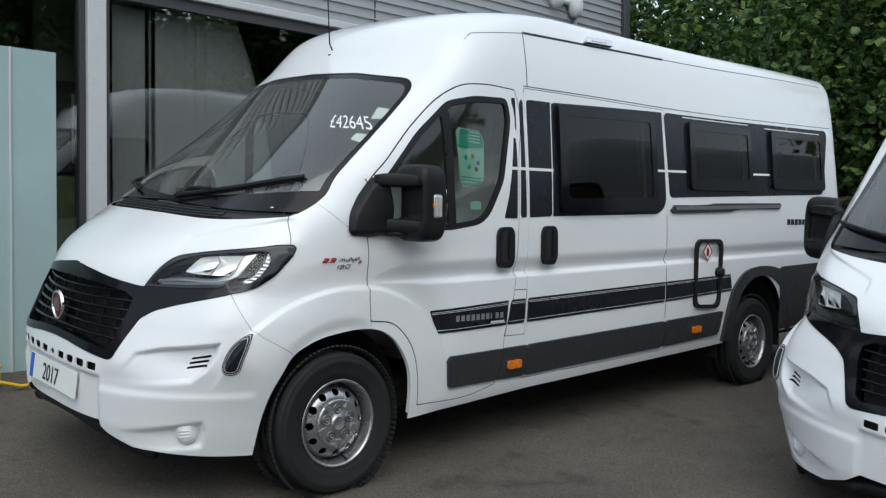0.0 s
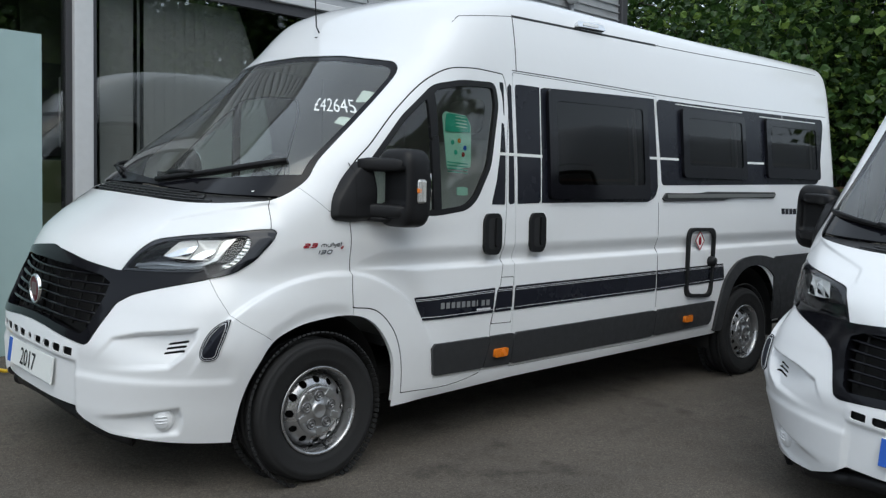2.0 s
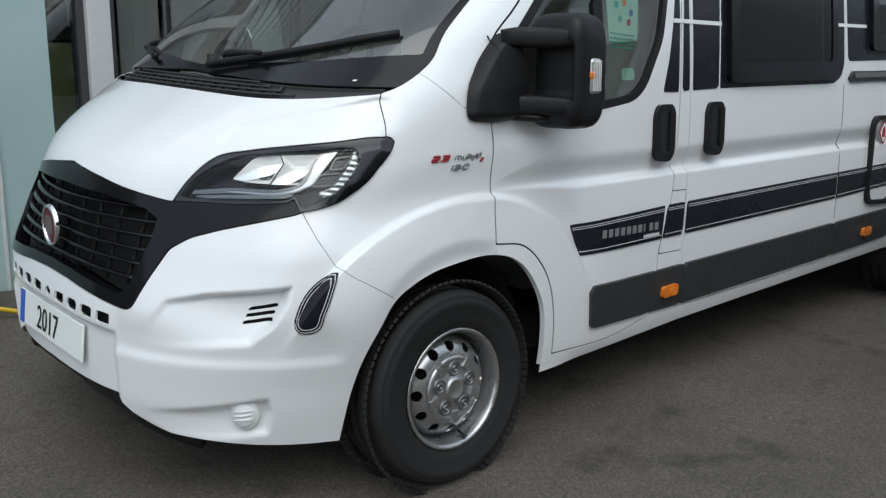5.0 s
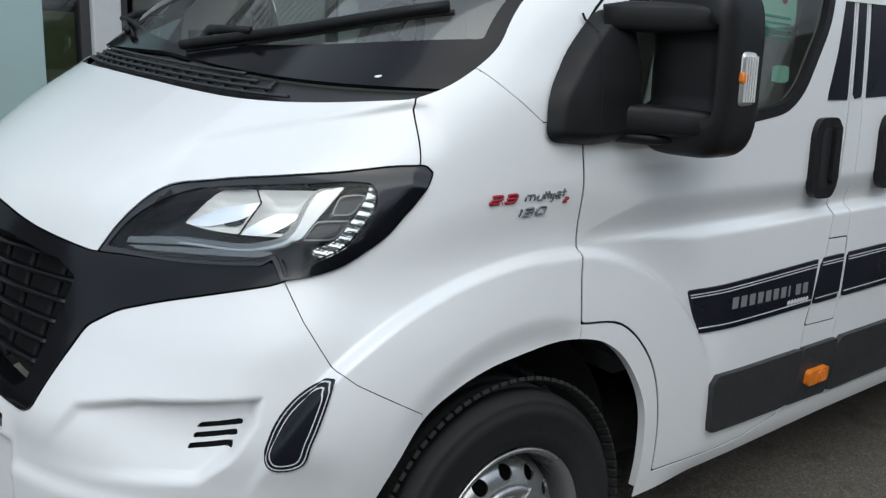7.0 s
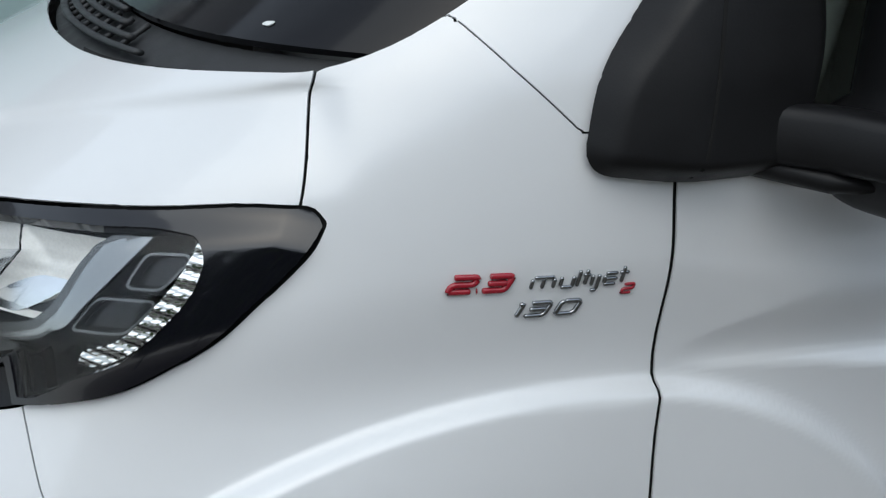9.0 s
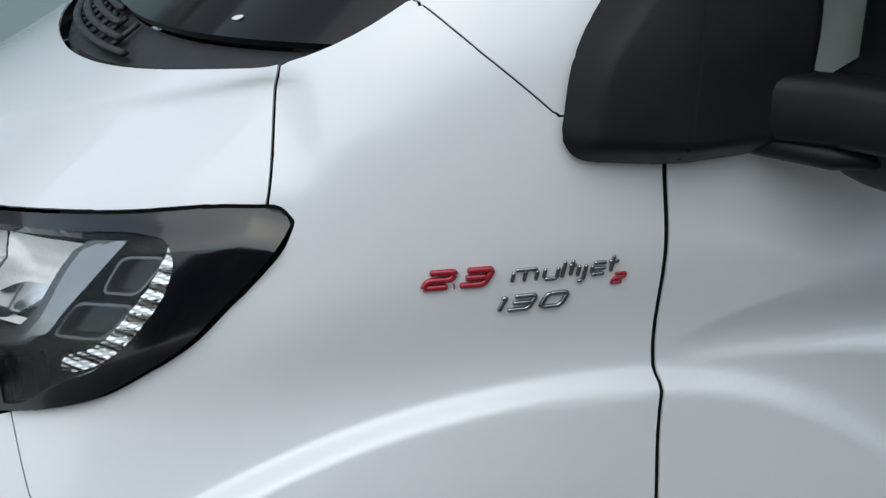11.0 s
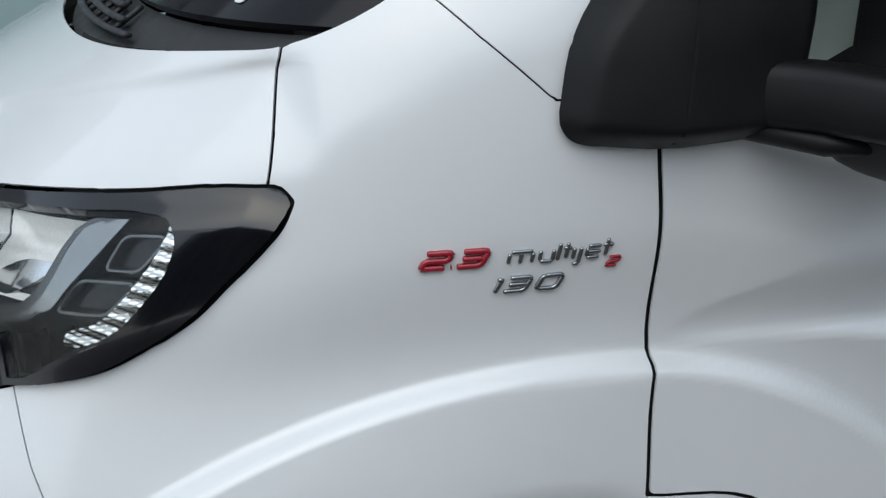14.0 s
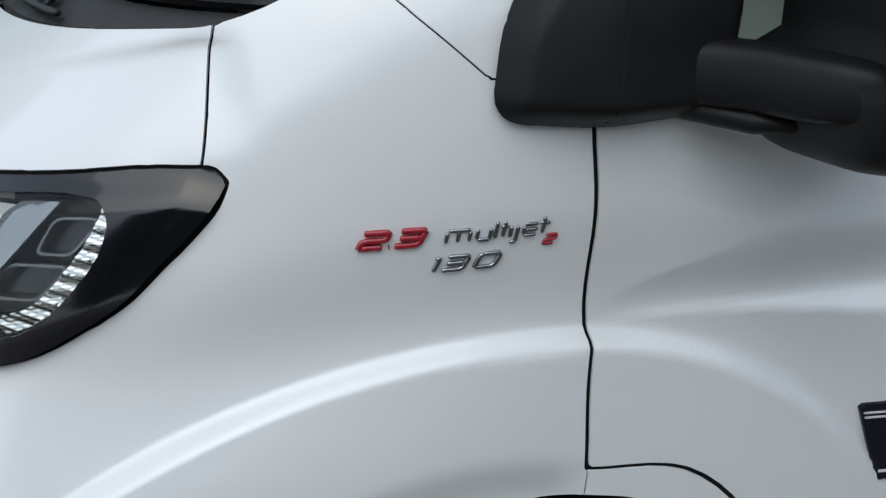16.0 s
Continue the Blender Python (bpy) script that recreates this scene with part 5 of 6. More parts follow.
    for o in ([(0.771, 1.642), (0.856, 1.618), (0.839, 1.667), (0.764, 1.677)], [(0.760, 1.755), (0.822, 1.754), (0.794, 1.808), (0.735, 1.820)], [(-0.70, 1.95), (-0.52, 1.975), (-0.52, 1.988), (-0.70, 1.965)], [(0.735, 1.3010), (0.747, 1.3025), (0.747, 1.3090), (0.736, 1.3075)]):
        put("screen_label", *patch(lambda u, v: on_front(-u, v), o, 0.006, 0.002, 0.001), PAPER, van, "white paper label")
    card = new("info_card")
    card.parent = van
    tagged(card, "green and white information card hung inside the door glass")
    lay = lambda u, v: on_side(u, v) + np.array((0, 0.035, 0))
    put("card", *patch(lay, [(0.796, 1.447), (0.974, 1.466), (0.988, 1.69), (0.955, 1.735), (0.80, 1.745), (0.778, 1.733)], 0.02, 0.0, 0.003), PALE_GREEN, card)
    put("card_head", *patch(lay, [(0.790, 1.640), (0.976, 1.648), (0.978, 1.69), (0.950, 1.730), (0.800, 1.738)], 0.02, 0.004, 0.001), GREEN, card)
    for k, (u, v) in enumerate(((0.84, 1.59), (0.89, 1.60), (0.93, 1.565), (0.86, 1.54), (0.915, 1.53))):
        V, F = lathe([(0.0, 0.0), (0.013, 0.0)], steps=14)
        put("card_dot", V + lay(u, v) + np.array((0, -0.004, 0)), F, (GREEN, AMBER, BLUE, GREEN, RED)[k], card)
    for k in range(4):
        put("card_line", *ribbon(lay, [(0.800, 1.488 - 0.016 * k), (0.945, 1.482 - 0.016 * k)], 0.005, 0.003, 0.05), GREEN, card)
    for k in range(4):
        put("card_line", *ribbon(lay, [(0.870, 1.725 - 0.017 * k), (0.950, 1.722 - 0.017 * k)], 0.006, 0.006, 0.05), PALE_GREEN, card)
    put("door_label", *patch(lay, [(0.850, 1.318), (0.932, 1.318), (0.932, 1.362), (0.850, 1.362)], 0.02, 0.012, 0.002), PALE_GREEN, van, "pale green label in the door glass")
    # turned-in flange round the front arches
    for sg in (-1, 1):
        Q = on_side(*np.array([p for p in FRONT_ARCH if p[1] > 0.30]).T)
        t = np.linspace(0, len(Q) - 1, 80)
        Q = np.stack([np.interp(t, np.arange(len(Q)), Q[:, k]) for k in range(3)], 1)
        W = np.concatenate((Q, Q + np.array((0, 0.022, 0))))
        F = np.array([(k, k + 1, k + 81) for k in range(79)] + [(k, k + 81, k + 80) for k in range(79)])
        put("arch_flange", W * (1, -sg, 1), F if sg < 0 else F[:, ::-1], WHITE, van)
    # wheels
    for x, z in ((-0.003, 0.283), (3.955, 0.340)):
        make_wheel(van, x, z, -1)
        make_wheel(van, x, z + 0.127, 1)
    # cab: floor, dashboard, wheel, trim behind the seats
    part("cab_floor", box(0.52, -0.80, 0.55, 5.3, 0.80, 0.60), DASH, van)
    dash = part("dashboard", box(0.02, -0.86, 0.82, 0.52, 0.86, 1.235, 0.06, 4), DASH, van, "dark grey dashboard", smooth_faces=True)
    part("dash_top", box(-0.02, -0.74, 1.14, 0.30, 0.74, 1.245, 0.04, 3), DASH, dash, smooth_faces=True)
    part("binnacle", box(0.22, 0.20, 1.20, 0.50, 0.66, 1.34, 0.06, 4), DASH, dash, smooth_faces=True)
    a = np.linspace(0, 2 * math.pi, 40, endpoint=False)
    C, X, Y = np.array((0.60, 0.43, 1.33)), np.array((0, 1.0, 0)), np.array((0.42, 0, 0.907))
    sw = put("steering_wheel", *tube(C + 0.185 * (np.cos(a)[:, None] * X + np.sin(a)[:, None] * Y), 0.017, 10, closed=True), BLACK, van, "black steering wheel")
    for q in (0.0, math.pi, -math.pi / 2):
        put("spoke", *tube([C, C + 0.185 * (math.cos(q) * X + math.sin(q) * Y)], 0.018, 8), BLACK, sw)
    put("hub", *tube([C + np.array((-0.05, 0, 0.02)), C + np.array((0.03, 0, -0.01))], 0.06, 16), BLACK, sw)
    part("bulkhead", box(2.05, -0.88, 0.60, 2.09, 0.88, 2.30), CREAM, van, "cream inner partition")
    part("headlining", box(0.75, -0.82, 2.03, 2.05, 0.82, 2.06, 0.01, 1), CREAM, van, "pale headlining")
    for sg in (-1, 1):
        part("inner_panel", box(1.30, sg * 0.86 - 0.01, 0.60, 2.05, sg * 0.86 + 0.01, 2.04, 0.004, 1), CREAM, van, "cream inner trim panel")
    return van


def glyph(ch):
    """Italic figures as strokes in a unit box."""
    return {"2": [[(0.02, 1.0), (0.86, 1.0), (0.97, 0.90), (0.93, 0.58), (0.80, 0.48), (0.16, 0.48), (0.03, 0.36), (0.0, 0.0), (0.88, 0.0)]],
            "3": [[(0.02, 1.0), (0.86, 1.0), (0.97, 0.88), (0.88, 0.14), (0.74, 0.0), (-0.05, 0.0)], [(0.06, 0.50), (0.84, 0.50)]],
            "1": [[(-0.02, 0.86), (0.14, 1.0), (0.06, 0.0)]],
            "0": [[(0.18, 1.0), (0.84, 1.0), (0.97, 0.86), (0.90, 0.16), (0.74, 0.0), (0.10, 0.0), (-0.03, 0.14), (0.04, 0.86), (0.18, 1.0)]],
            ".": [[(0.0, 0.0), (0.05, 0.0)]]}[ch]


def make_badge(van):
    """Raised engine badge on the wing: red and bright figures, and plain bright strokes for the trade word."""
    badge = new("engine_badge")
    badge.parent = van
    tagged(badge, "raised red and chrome engine badge")

    def tilted(u, v):
        return on_side(u, v - 0.001 + 0.035 * (u - 0.01))

    badge_metal = material_once("dark_chrome", (0.34, 0.35, 0.365), 0.12, 1.0)

    def write(name, text, u, v, w, h, mat, r, step):
        for k, ch in enumerate(text):
            lines = [[(u + step[k] + (a + 0.20 * b) * w, v + b * h) for a, b in line] for line in glyph(ch)]
            put(name, *strokes(tilted, lines, r, 0.002), mat, badge)

    write("red_figure", "2.3", -0.0845, 1.0745, 0.0245, 0.0150, RED, 0.0033, (0.0, 0.0270, 0.0340))
    write("chrome_figure", "130", -0.0145, 1.0430, 0.0225, 0.0145, badge_metal, 0.0026, (0.0, 0.0110, 0.0430))
    write("red_figure", "2", 0.0985, 1.0620, 0.0125, 0.0095, RED, 0.0017, (0.0,))
    u0, v0 = -0.0030, 1.0735
    word = []
    for a, b, c in ((0.0, 0.0, 0.0105), (0.0115, 0.0, 0.0115), (0.023, 0.0, 0.0105), (0.0305, 0.0015, 0.0115), (0.0435, 0.0, 0.0115), (0.0490, 0.0, 0.0175), (0.0570, 0.0015, 0.0175), (0.0645, 0.0, 0.0115), (0.0715, -0.005, 0.0115), (0.0785, 0.0015, 0.0100), (0.0985, 0.001, 0.0185)):
        word.append([(u0 + a + 0.15 * b, v0 + b), (u0 + a + 0.15 * c, v0 + c)])
    for a, b, w in ((0.003, 0.0120, 0.021), (0.0315, 0.0, 0.0125), (0.055, 0.0120, 0.008), (0.0805, 0.0120, 0.013), (0.0795, 0.006, 0.014), (0.0790, 0.0, 0.013), (0.096, 0.0120, 0.0105), (0.065, -0.0055, 0.006)):
        word.append([(u0 + a, v0 + b), (u0 + a + w, v0 + b)])
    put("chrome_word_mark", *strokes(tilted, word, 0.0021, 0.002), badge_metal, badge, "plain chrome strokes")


van = make_van()


def lean(y):
    """The van stands on sloping ground: its far side is a little higher."""
    return 0.055 * 0.5 * ((y + 0.5) + np.sqrt((y + 0.5) ** 2 + 0.02) - 0.02)


TRUE_UP = np.array((   # slow changes of the body's shape: even, x, y, z, xx, yy, zz, xy, xz, yz
    (0.0042, 0.0145, -0.0484, 0.0105, -0.0078, 0.0234, -0.0046, 0.0190, 0.0022, -0.0109),
    (-0.0012, 0.0052, -0.0101, -0.0012, -0.0025, 0.0102, 0.0082, 0.0021, 0.0012, -0.0023),
    (0.0027, 0.0013, 0.0207, 0.0364, 0.0003, -0.0067, 0.0030, -0.0069, -0.0108, -0.0129)))


FULLER = (   # where the front corners stand fuller or flatter: centre and shift, alike on both sides
    ((-0.45, -0.80, 0.94), (-0.0169, -0.0125, -0.0063)),
    ((-0.18, -0.83, 1.27), (-0.0253, -0.0259, -0.0065)),
    ((-0.06, -0.87, 1.33), (-0.0179, -0.0091, 0.0163)),
    ((-0.39, -0.90, 0.79), (-0.0412, -0.0540, 0.0033)),
    ((-0.19, -0.91, 1.14), (0.0148, 0.0232, -0.0003)),
    ((0.15, -0.98, 1.18), (-0.0011, 0.0070, 0.0067)),
    ((0.17, -0.99, 0.80), (0.0044, 0.0020, -0.0065)),
    ((0.04, -0.96, 1.23), (0.0176, 0.0018, -0.0117)),
)


def trued(P):
    """Points of the drawn body in its true, slightly longer and taller shape."""
    x, y, z = (P - np.array((1.0, -0.5, 1.2))).T
    Q = P + np.stack((np.ones_like(x), x, y, z, x * x, y * y, z * z, x * y, x * z, y * z), -1) @ TRUE_UP.T
    Q[:, 2] += 0.035 * smooth(1.75, 2.25, P[:, 2]) * (1 - smooth(1.5, 4.0, P[:, 0])) + 0.055 * smooth(2.05, 2.40, P[:, 2]) * smooth(1.5, 5.0, P[:, 0])
    Q[:, 0] -= 0.03 * smooth(3.0, 4.0, P[:, 0]) - 0.02 * smooth(4.0, 5.5, P[:, 0])
    sign = np.where(P[:, 1] > 0, -1.0, 1.0)
    near_side = P * np.stack((np.ones_like(x), sign, np.ones_like(x)), 1)
    for centre, shift in FULLER:
        k = np.exp(-((near_side - np.array(centre)) ** 2).sum(1) / 0.08)
        Q += k[:, None] * np.stack((np.full(len(P), shift[0]), sign * shift[1], np.full(len(P), shift[2])), 1)
    return Q


for ob in van.children_recursive:
    if ob.type != "MESH" or "wheel" in ob.name.split(".")[0].split("_")[0] or (ob.parent and ob.parent.name.startswith(("wheel", "hub_cover"))):
        continue
    co = np.empty(len(ob.data.vertices) * 3)
    ob.data.vertices.foreach_get("co", co)
    co = co.reshape(-1, 3)
    co[:, 2] += lean(co[:, 1])
    ob.data.vertices.foreach_set("co", trued(co).ravel())
    ob.data.update()
first_seat = seat("cab_seat", 1.05, 0.43)
second_seat = seat("cab_seat", 1.05, -0.43)
GROUND_FALL = 0.075
second = copy_thing(van, pose(2.50, -3.10, -0.305, 3.5, 0, 2.9))
second["label"] = "white high-roof camper van parked alongside"
copy_thing(first_seat, second.matrix_basis @ first_seat.matrix_basis)
copy_thing(second_seat, second.matrix_basis @ second_seat.matrix_basis)

# ---- the yard ----
ASPHALT = material("worn_asphalt", (0.074, 0.068, 0.060), 0.88, 0, 0.35, 160, 0.003, 0.1)
CLADDING = material("grey_metal_cladding", (0.38, 0.39, 0.405), 0.45, 0.2, 0.05, 12, 0, 0.15)
TRIM = material("pale_grey_frame", (0.55, 0.56, 0.57), 0.45, 0, 0.05, 20)
DARK_TRIM = material("dark_grey_trim", (0.045, 0.045, 0.05), 0.5, 0, 0.1, 20)
SHOP_GLASS = glass("shop_glass", (0.84, 0.87, 0.87), 0.01, 1.9)
FROST = material("frosted_green_glass", (0.37, 0.49, 0.49), 0.16, 0, 0.07, 3)
BLIND = material("grey_vertical_blind", (0.50, 0.49, 0.48), 0.85, 0, 0.06, 60)
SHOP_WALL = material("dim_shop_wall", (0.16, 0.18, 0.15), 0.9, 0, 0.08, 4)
LIME = material("pale_lime_wall", (0.45, 0.52, 0.26), 0.8, 0, 0.05, 4)
FENCE_WOOD = material("brown_fence_wood", (0.13, 0.075, 0.04), 0.85, 0, 0.3, 30, 0.002)
BARK = material("dark_bark", (0.05, 0.042, 0.035), 0.95, 0, 0.3, 40, 0.01)
LEAF = material("green_leaves", (0.055, 0.115, 0.022), 0.5, 0, 0.45, 6, 0, 0.2)
BRICK = material("red_brick", (0.28, 0.11, 0.07), 0.9, 0, 0.25, 30, 0.002)
YELLOW = material("yellow_hose_rubber", (0.70, 0.46, 0.03), 0.45, 0, 0.1, 40)

# speckle of chippings, oil stains and paler worn patches in the asphalt
n, l = ASPHALT.node_tree.nodes, ASPHALT.node_tree.links
b = n["Principled BSDF"]
co = n.new("ShaderNodeTexCoord")


def ground_noise(kind, scale, low, high, to_low, to_high):
    t = n.new(kind)
    t.inputs["Scale"].default_value = scale
    l.new(co.outputs["Object"], t.inputs["Vector"])
    m = n.new("ShaderNodeMapRange")
    for k, v in enumerate((low, high, to_low, to_high)):
        m.inputs[k + 1].default_value = v
    l.new(t.outputs[0], m.inputs[0])
    return m.outputs[0]


layers = [ground_noise("ShaderNodeTexNoise", 0.9, 0.35, 0.7, 0.82, 1.18), ground_noise("ShaderNodeTexNoise", 4.0, 0.30, 0.42, 0.62, 1.0),
          ground_noise("ShaderNodeTexVoronoi", 230, 0.0, 0.5, 1.9, 0.55), ground_noise("ShaderNodeTexNoise", 70, 0.3, 0.7, 0.70, 1.30), ground_noise("ShaderNodeTexVoronoi", 11, 0.02, 0.07, 0.5, 1.0)]
shade = layers[0]
for more in layers[1:]:
    m = n.new("ShaderNodeMath")
    m.operation = "MULTIPLY"
    l.new(shade, m.inputs[0])
    l.new(more, m.inputs[1])
    shade = m.outputs[0]
tint = n.new("ShaderNodeVectorMath")
tint.operation = "SCALE"
tint.inputs[0].default_value = (0.132, 0.114, 0.094)
l.new(shade, tint.inputs["Scale"])
l.new(tint.outputs[0], b.inputs["Base Color"])

# ground: one sheet, falling gently away from the building
ys = [-300, -60, -12, -6, -3, 0, 2.2, 3.0, 30, 300]
xs = [-300, -60, -12, -4, 0, 4, 8, 14, 60, 300]
def ground_height(y, x=0.0):
    return GROUND_FALL * (min(max(y, -6), 2.2) + 0.95) - 0.056 + 0.0165 * min(max(x, -4), 8)
V = [(x, y, ground_height(y, x)) for y in ys for x in xs]
n = len(xs)
F = [(j * n + i, j * n + i + 1, (j + 1) * n + i + 1, (j + 1) * n + i) for j in range(len(ys) - 1) for i in range(n - 1)]
tagged(put("ground", V, F, ASPHALT), "worn dark asphalt yard with small stains", "ground", kind="structure")
G = 0.09           # foot of the front, before it is set on the yard

# showroom: glazed below, ribbed metal cladding above
WALL = 2.30
fac = empty("wall_showroom", (0, 0, 0), "glazed showroom front under grey ribbed cladding", "wall", kind="structure")
part("cladding_panel", box(-9, WALL + 0.02, 2.93, 2.95, WALL + 0.25, 4.0), CLADDING, fac)
part("cladding_panel", box(2.97, WALL + 0.02, 2.93, 6.92, WALL + 0.25, 4.0), CLADDING, fac)
for k in range(11):
    part("cladding_rib", box(-9, WALL, 3.02 + 0.09 * k, 6.90, WALL + 0.022, 3.03 + 0.09 * k), CLADDING, fac)
part("corner_flashing", box(6.90, WALL - 0.04, G, 7.02, WALL + 0.30, 4.05, 0.01, 1), DARK_TRIM, fac)
part("wall", box(3.6, WALL + 0.02, G - 0.1, 6.92, WALL + 0.25, 2.95), CLADDING, fac)
part("wall", box(6.75, WALL + 0.25, G - 0.1, 6.95, 12, 4.0), CLADDING, fac)
part("roof", box(-9, WALL, 4.0, 7.02, 12, 4.08), DARK_TRIM, fac)
part("fascia", box(-9, WALL - 0.05, 2.865, 3.6, WALL + 0.10, 2.93, 0.006, 1), TRIM, fac, "pale metal fascia edge")
part("soffit", box(-9, WALL - 0.01, 2.78, 3.6, WALL + 0.20, 2.862), DARK_TRIM, fac, "dark head of the glazing")
part("downpipe_shadow_gap", box(2.945, WALL + 0.03, 2.93, 2.975, WALL + 0.2, 4.0), DARK_TRIM, fac)
win = empty("window_1", (0, 0, 0), "large showroom window with grey vertical blinds", "window", kind="structure")
part("mullion", box(0.195, WALL - 0.06, G - 0.05, 0.335, WALL + 0.12, 2.86, 0.008, 2), TRIM, win, "pale grey mullion")
part("dark_edge", box(0.335, WALL - 0.01, G - 0.05, 0.375, WALL + 0.10, 2.80), DARK_TRIM, win)
part("dark_edge", box(0.150, WALL - 0.01, G - 0.05, 0.195, WALL + 0.10, 2.80), DARK_TRIM, win)
part("mullion", box(3.50, WALL - 0.06, G - 0.05, 3.62, WALL + 0.12, 2.86, 0.008, 2), TRIM, win, "pale grey mullion")
part("sill", box(0.335, WALL - 0.05, G - 0.05, 3.5, WALL + 0.12, G + 0.35, 0.006, 1), TRIM, win)
part("pane", box(0.37, WALL + 0.02, G + 0.3, 3.5, WALL + 0.028, 2.80), SHOP_GLASS, win, "reflecting shop glass").visible_shadow = False
rng = random.Random(4)
for k in range(36):
    x = 0.42 + 0.088 * k
    turn = rng.uniform(3, 8) if k not in (0, 4) else 55
    part("slat", box(-0.046, -0.0012, 0, 0.046, 0.0012, 2.35, 0, 1, Matrix.Translation((x, WALL + 0.16, G + 0.33)) @ Matrix.Rotation(radians(turn), 4, "Z")), BLIND, win)
ent = empty("door_1", (0, 0, 0), "glazed entrance with frosted lower panel", "door", kind="structure")
part("pane", box(-9, WALL + 0.02, G, 0.15, WALL + 0.028, 2.80), SHOP_GLASS, ent, "clear entrance glass").visible_shadow = False
part("frosted_panel", box(-3.6, WALL - 0.05, G, -0.035, WALL - 0.03, 2.31), FROST, ent, "frosted pale green glass panel")
part("panel_edge", box(-0.36, WALL - 0.065, G, -0.345, WALL - 0.045, 2.31), TRIM, ent)
part("bottom_rail", box(-9, WALL - 0.02, G - 0.02, 0.15, WALL + 0.06, G + 0.10, 0.005, 1), TRIM, ent)
room = empty("wall_inside", (0, 0, 0), "dim showroom behind the glass", "wall", kind="structure")
# the room's low light is put into these dark wall, ceiling and floor colours
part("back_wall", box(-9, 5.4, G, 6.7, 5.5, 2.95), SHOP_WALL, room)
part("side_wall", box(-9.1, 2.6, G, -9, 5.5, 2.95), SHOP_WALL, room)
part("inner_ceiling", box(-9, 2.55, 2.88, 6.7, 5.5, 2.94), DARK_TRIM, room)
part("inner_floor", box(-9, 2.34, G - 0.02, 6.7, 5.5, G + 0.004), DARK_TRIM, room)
part("lime_panel", box(0.02, WALL + 0.60, G, 0.60, WALL + 0.64, 1.48), LIME, room, "pale lime wall panel")
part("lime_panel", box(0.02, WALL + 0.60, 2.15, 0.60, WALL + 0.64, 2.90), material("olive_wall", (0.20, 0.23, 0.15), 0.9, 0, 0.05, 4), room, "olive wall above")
part("dark_screen", box(0.02, WALL + 0.58, 1.50, 0.42, WALL + 0.63, 2.22, 0.01, 1), DARK_TRIM, room, "dark notice case")
part("screen_edge", box(0.30, WALL + 0.565, 1.58, 0.325, WALL + 0.585, 2.12, 0.003, 1), TRIM, room)
for ob in (fac, win, ent, room):
    ob.location, ob.scale = (-0.155, 0, 0.082), (1, 1, 1.034)
# camera on the wall
cc = empty("security_camera", (5.74, 2.24, 3.80), "white dome security camera on a wall bracket", "security camera")
V, F = lathe([(0.0, -0.10), (0.05, -0.09), (0.085, -0.04), (0.09, 0.0), (0.09, 0.09), (0.07, 0.12), (0.0, 0.125)], axis="z", steps=28)
put("dome", V, F, TRIM, cc)
V, F = lathe([(0.0, 0.11), (0.05, 0.10), (0.072, 0.06), (0.075, 0.03)], axis="z", steps=28)
put("lens_bubble", V, F, GLOSS_BLACK, cc)
put("bracket", *tube([(0, 0.02, 0.05), (-0.15, 0.03, 0.07), (-0.32, 0.05, 0.06)], 0.03, 12), TRIM, cc)
put("wall_plate", *tube([(-0.32, 0.06, 0.06), (-0.32, 0.0, 0.06)], 0.10, 20), TRIM, cc)
put("cable_duct", *tube([(0.05, 0.05, 0.0), (0.05, 0.05, -1.2)], 0.03, 8), CLADDING, cc)
# hose
hose = []
for k in range(140):
    a = k * 0.30
    r = 0.20 + 0.02 * math.sin(k * 1.7)
    hose.append((-0.95 + r * math.cos(a) * 1.3, 1.95 + r * math.sin(a), ground_height(1.95) + 0.02 + 0.0009 * k))
hose += [(-0.6 + 0.06 * k, 1.72 - 0.012 * k * (k - 6) / 6, ground_height(1.75) + 0.012) for k in range(12)]
tagged(put("yellow_hose", *tube(hose, 0.013, 7), YELLOW), "coiled yellow rubber hose on the asphalt", "hose")

# fence beyond the vans
fen = empty("wooden_fence", (0, 0, 0), "brown close-boarded wooden fence", "fence")
FX = 9.6
for k in range(60):
    y = -5 + 0.15 * k
    part("board", box(FX, y, 0, FX + 0.02, y + 0.145, 1.62 + 0.006 * ((k * 7) % 3)), FENCE_WOOD, fen)
for k in range(6):
    part("post", box(FX - 0.06, -5 + 1.8 * k, 0, FX, -4.9 + 1.8 * k, 1.70, 0.01, 1), FENCE_WOOD, fen)
part("rail", box(FX - 0.03, -5, 1.60, FX + 0.05, 4, 1.66, 0.005, 1), FENCE_WOOD, fen)


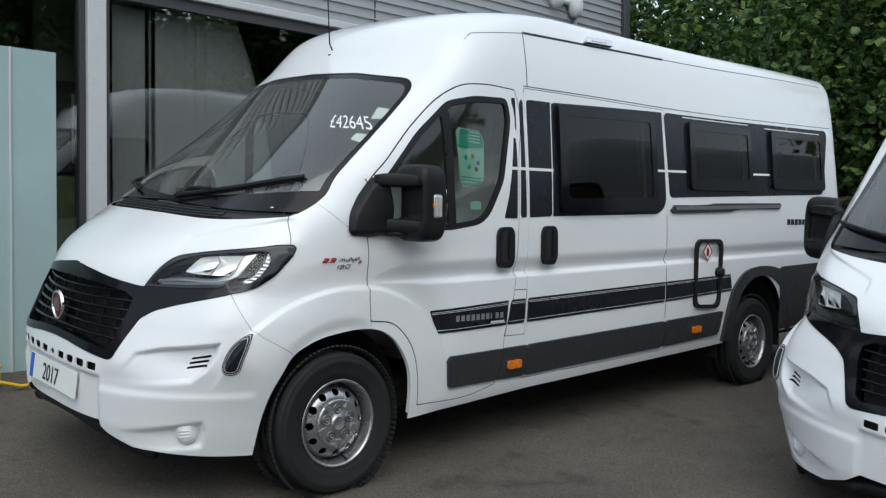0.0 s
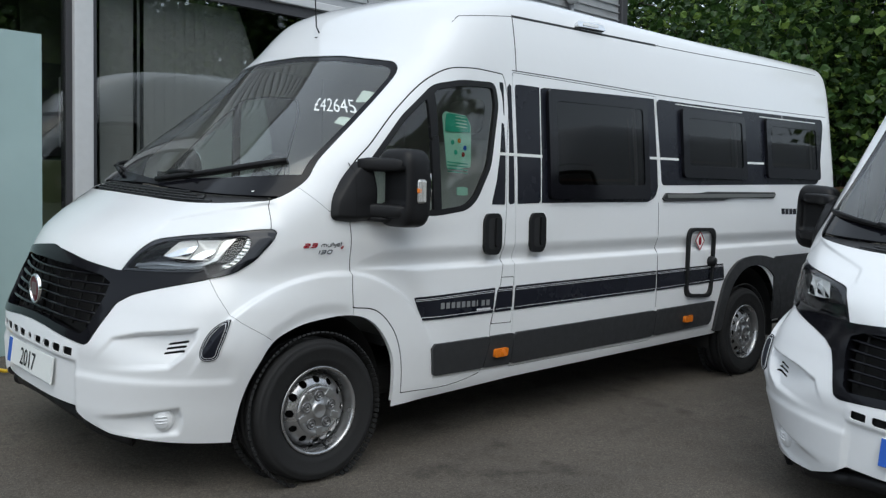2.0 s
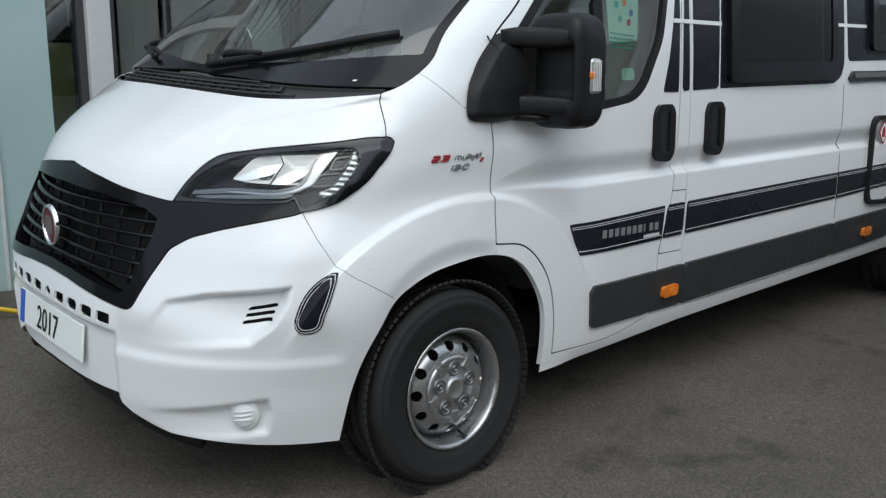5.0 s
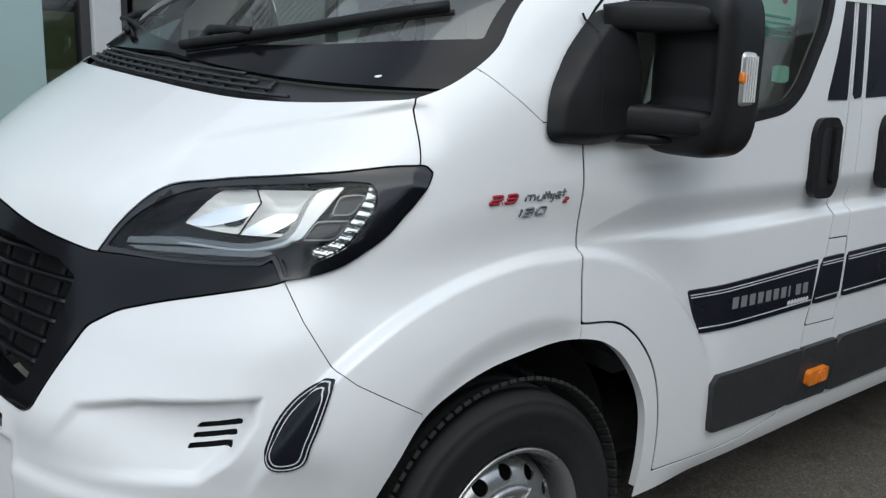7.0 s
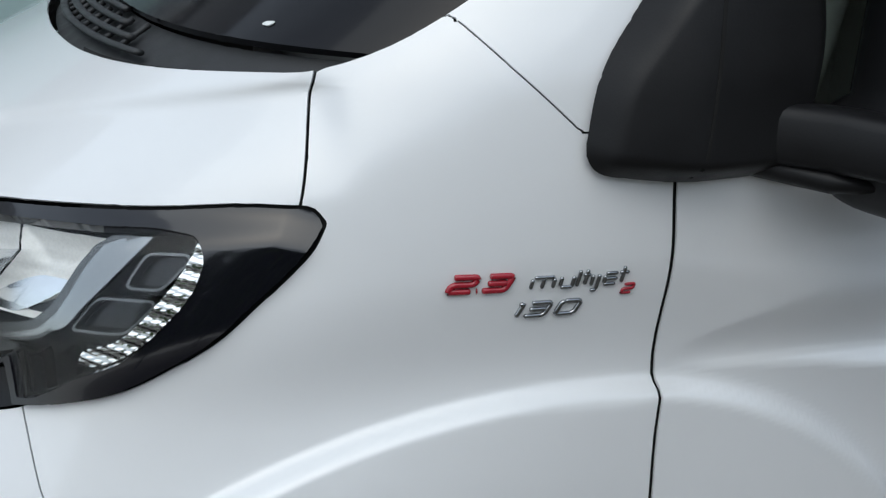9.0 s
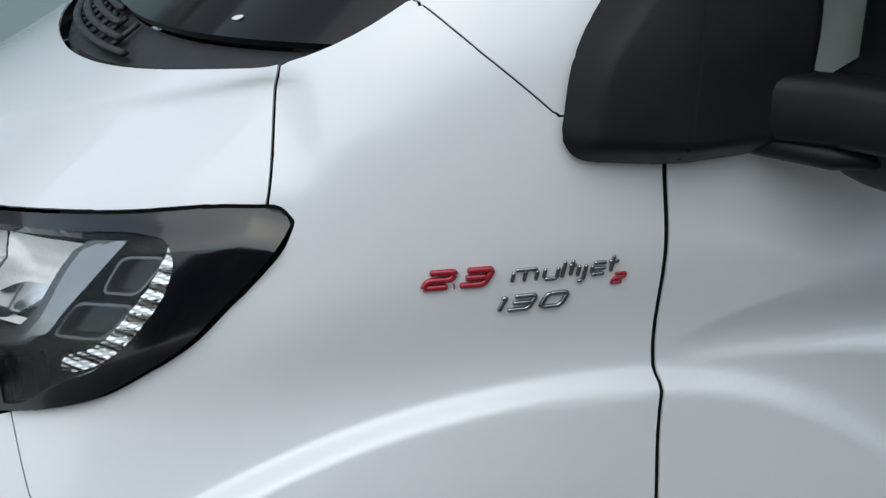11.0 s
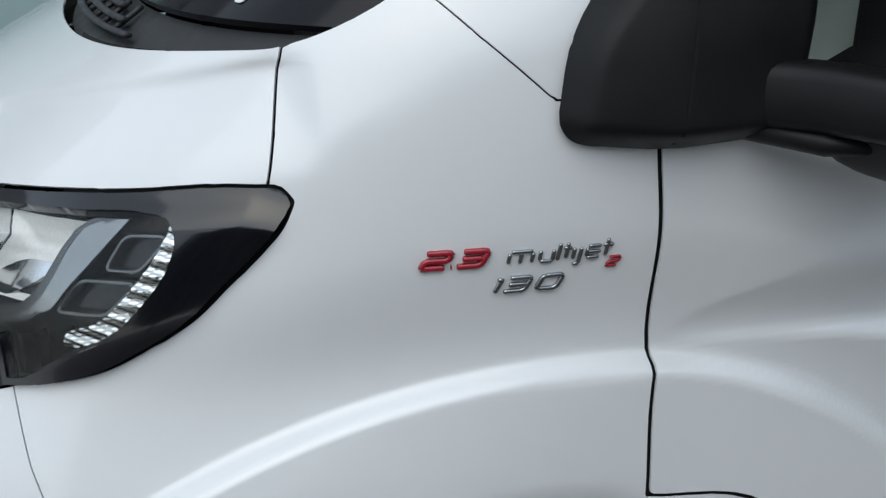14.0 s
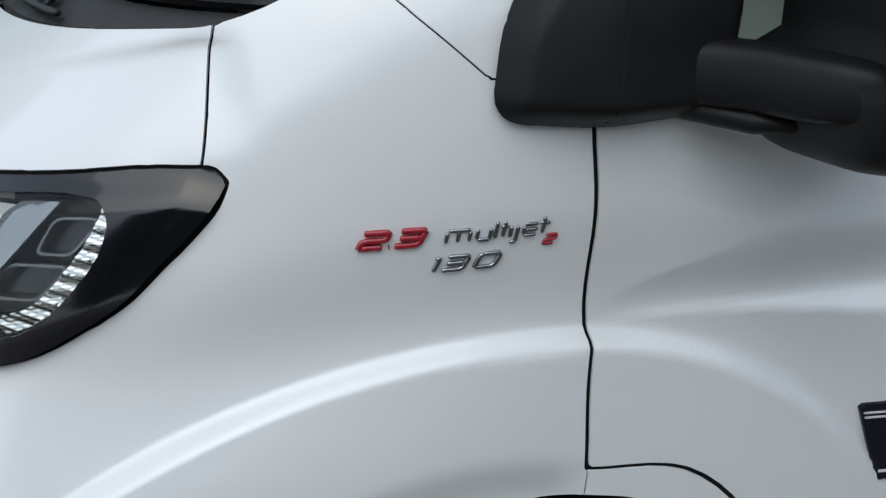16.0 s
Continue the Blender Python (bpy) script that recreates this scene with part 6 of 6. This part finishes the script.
def tree(x, y, h, spread, leaves, seed, low=1.2, size=0.16):
    """Tapered trunk, limbs and a loose crown of single leaves on twigs."""
    r = random.Random(seed)
    t = empty("tree", (x, y, 0), "leafy green tree with gaps of sky", "tree", "trees beyond the yard")
    trunk = [(0.06 * math.sin(k * 1.3 + seed), 0.06 * math.cos(k + seed), h * 0.8 * k / 8) for k in range(9)]
    put("trunk", *tube(trunk, np.linspace(0.16, 0.04, 9), 10), BARK, t)
    tips = []
    for k in range(22):
        z0 = low + (h * 0.75 - low) * k / 22
        a = k * 2.4 + r.random()
        ln = spread * r.uniform(0.55, 1.0) * (1 - 0.45 * (z0 / h) ** 2)
        p = [np.array((math.cos(a) * ln * q, math.sin(a) * ln * q, z0 + ln * 0.42 * q + 0.15 * math.sin(q * 5 + k))) for q in np.linspace(0, 1, 7)]
        put("limb", *tube(p, np.linspace(0.05, 0.008, 7), 6), BARK, t)
        tips += p[2:]
    V, F = [], []
    clumps = [(tips[r.randrange(len(tips))] + np.array((r.gauss(0, 0.30), r.gauss(0, 0.30), r.gauss(0, 0.28)))) for _ in range(leaves // 14)]
    for c in clumps:
        s = r.uniform(0.16, 0.36)
        for _ in range(14):
            p = Vector(c) + Vector((r.gauss(0, s), r.gauss(0, s), r.gauss(0, s * 0.8)))
            m = Matrix.Translation(p) @ Euler((r.gauss(0, 0.7), r.gauss(0, 0.7), r.uniform(0, 6.28))).to_matrix().to_4x4()
            w = size * r.uniform(0.55, 1.1)
            i = len(V)
            V += [tuple(m @ Vector(q)) for q in ((0, 0, 0), (w * 0.5, w * 0.25, -0.02), (w * 0.55, w * 0.7, -0.01), (0, w * 1.05, -0.05), (-w * 0.55, w * 0.7, -0.01), (-w * 0.5, w * 0.25, -0.02))]
            F += [(i, i + 1, i + 2, i + 3), (i, i + 3, i + 4, i + 5)]
    tagged(put("crown", V, F, LEAF, t, smooth_faces=False), kind="stuff")
    return t


# leaves vary one by one and let some light through
n, l = LEAF.node_tree.nodes, LEAF.node_tree.links
b = n["Principled BSDF"]
geo, hue = n.new("ShaderNodeNewGeometry"), n.new("ShaderNodeValToRGB")
hue.color_ramp.elements[0].color, hue.color_ramp.elements[1].color = (0.020, 0.048, 0.011, 1), (0.24, 0.35, 0.07, 1)
hue.color_ramp.elements.new(0.7).color = (0.058, 0.125, 0.025, 1)
l.new(geo.outputs["Random Per Island"], hue.inputs[0])
l.new(hue.outputs[0], b.inputs["Base Color"])
thin, add = n.new("ShaderNodeBsdfTranslucent"), n.new("ShaderNodeMixShader")
add.inputs[0].default_value = 0.3
l.new(hue.outputs[0], thin.inputs[0])
l.new(b.outputs[0], add.inputs[1])
l.new(thin.outputs[0], add.inputs[2])
l.new(add.outputs[0], n["Material Output"].inputs[0])
for k, (x, y, h, s, c) in enumerate(((10.8, 1.2, 6.5, 2.3, 14000), (12.0, 3.6, 7.5, 2.6, 14000), (10.9, -1.6, 6.2, 2.1, 13000), (13.5, -0.4, 8.0, 2.6, 12000), (12.2, 6.0, 7.5, 2.6, 10000))):
    tree(x, y, h, s, c, k + 3, 1.0, 0.12)
# trees and a low building across the yard, seen in the glass
for k, (x, y, h, s) in enumerate(((-13, -16, 8.5, 2.9), (-9, -17, 8.0, 2.8), (-6, -16, 7.5, 2.8), (-3.5, -19, 7.0, 2.6), (-0.5, -16.5, 8.0, 2.8), (2, -18, 9.0, 2.8), (5.5, -17, 10.0, 3.3), (8.5, -18, 10.5, 3.3), (11.5, -17, 10.0, 3.3), (15, -18, 10.5, 3.3))):
    tree(x, y, h, s, 8000, k + 20, 1.5, 0.27)
house = empty("house", (15.5, 1.4, 0), "red brick house behind the trees", "house")
part("wall", box(0, -3, 0, 6, 3, 5.0), BRICK, house)
bm = bmesh.new()
vs = [bm.verts.new(p) for p in ((-0.3, -3.3, 5.0), (6.3, -3.3, 5.0), (6.3, 3.3, 5.0), (-0.3, 3.3, 5.0), (3, -3.3, 6.8), (3, 3.3, 6.8))]
for f in ((0, 1, 4), (3, 5, 2), (0, 4, 5, 3), (1, 2, 5, 4), (0, 3, 2, 1)):
    bm.faces.new([vs[i] for i in f])
part("roof", bm, DARK_TRIM, house)
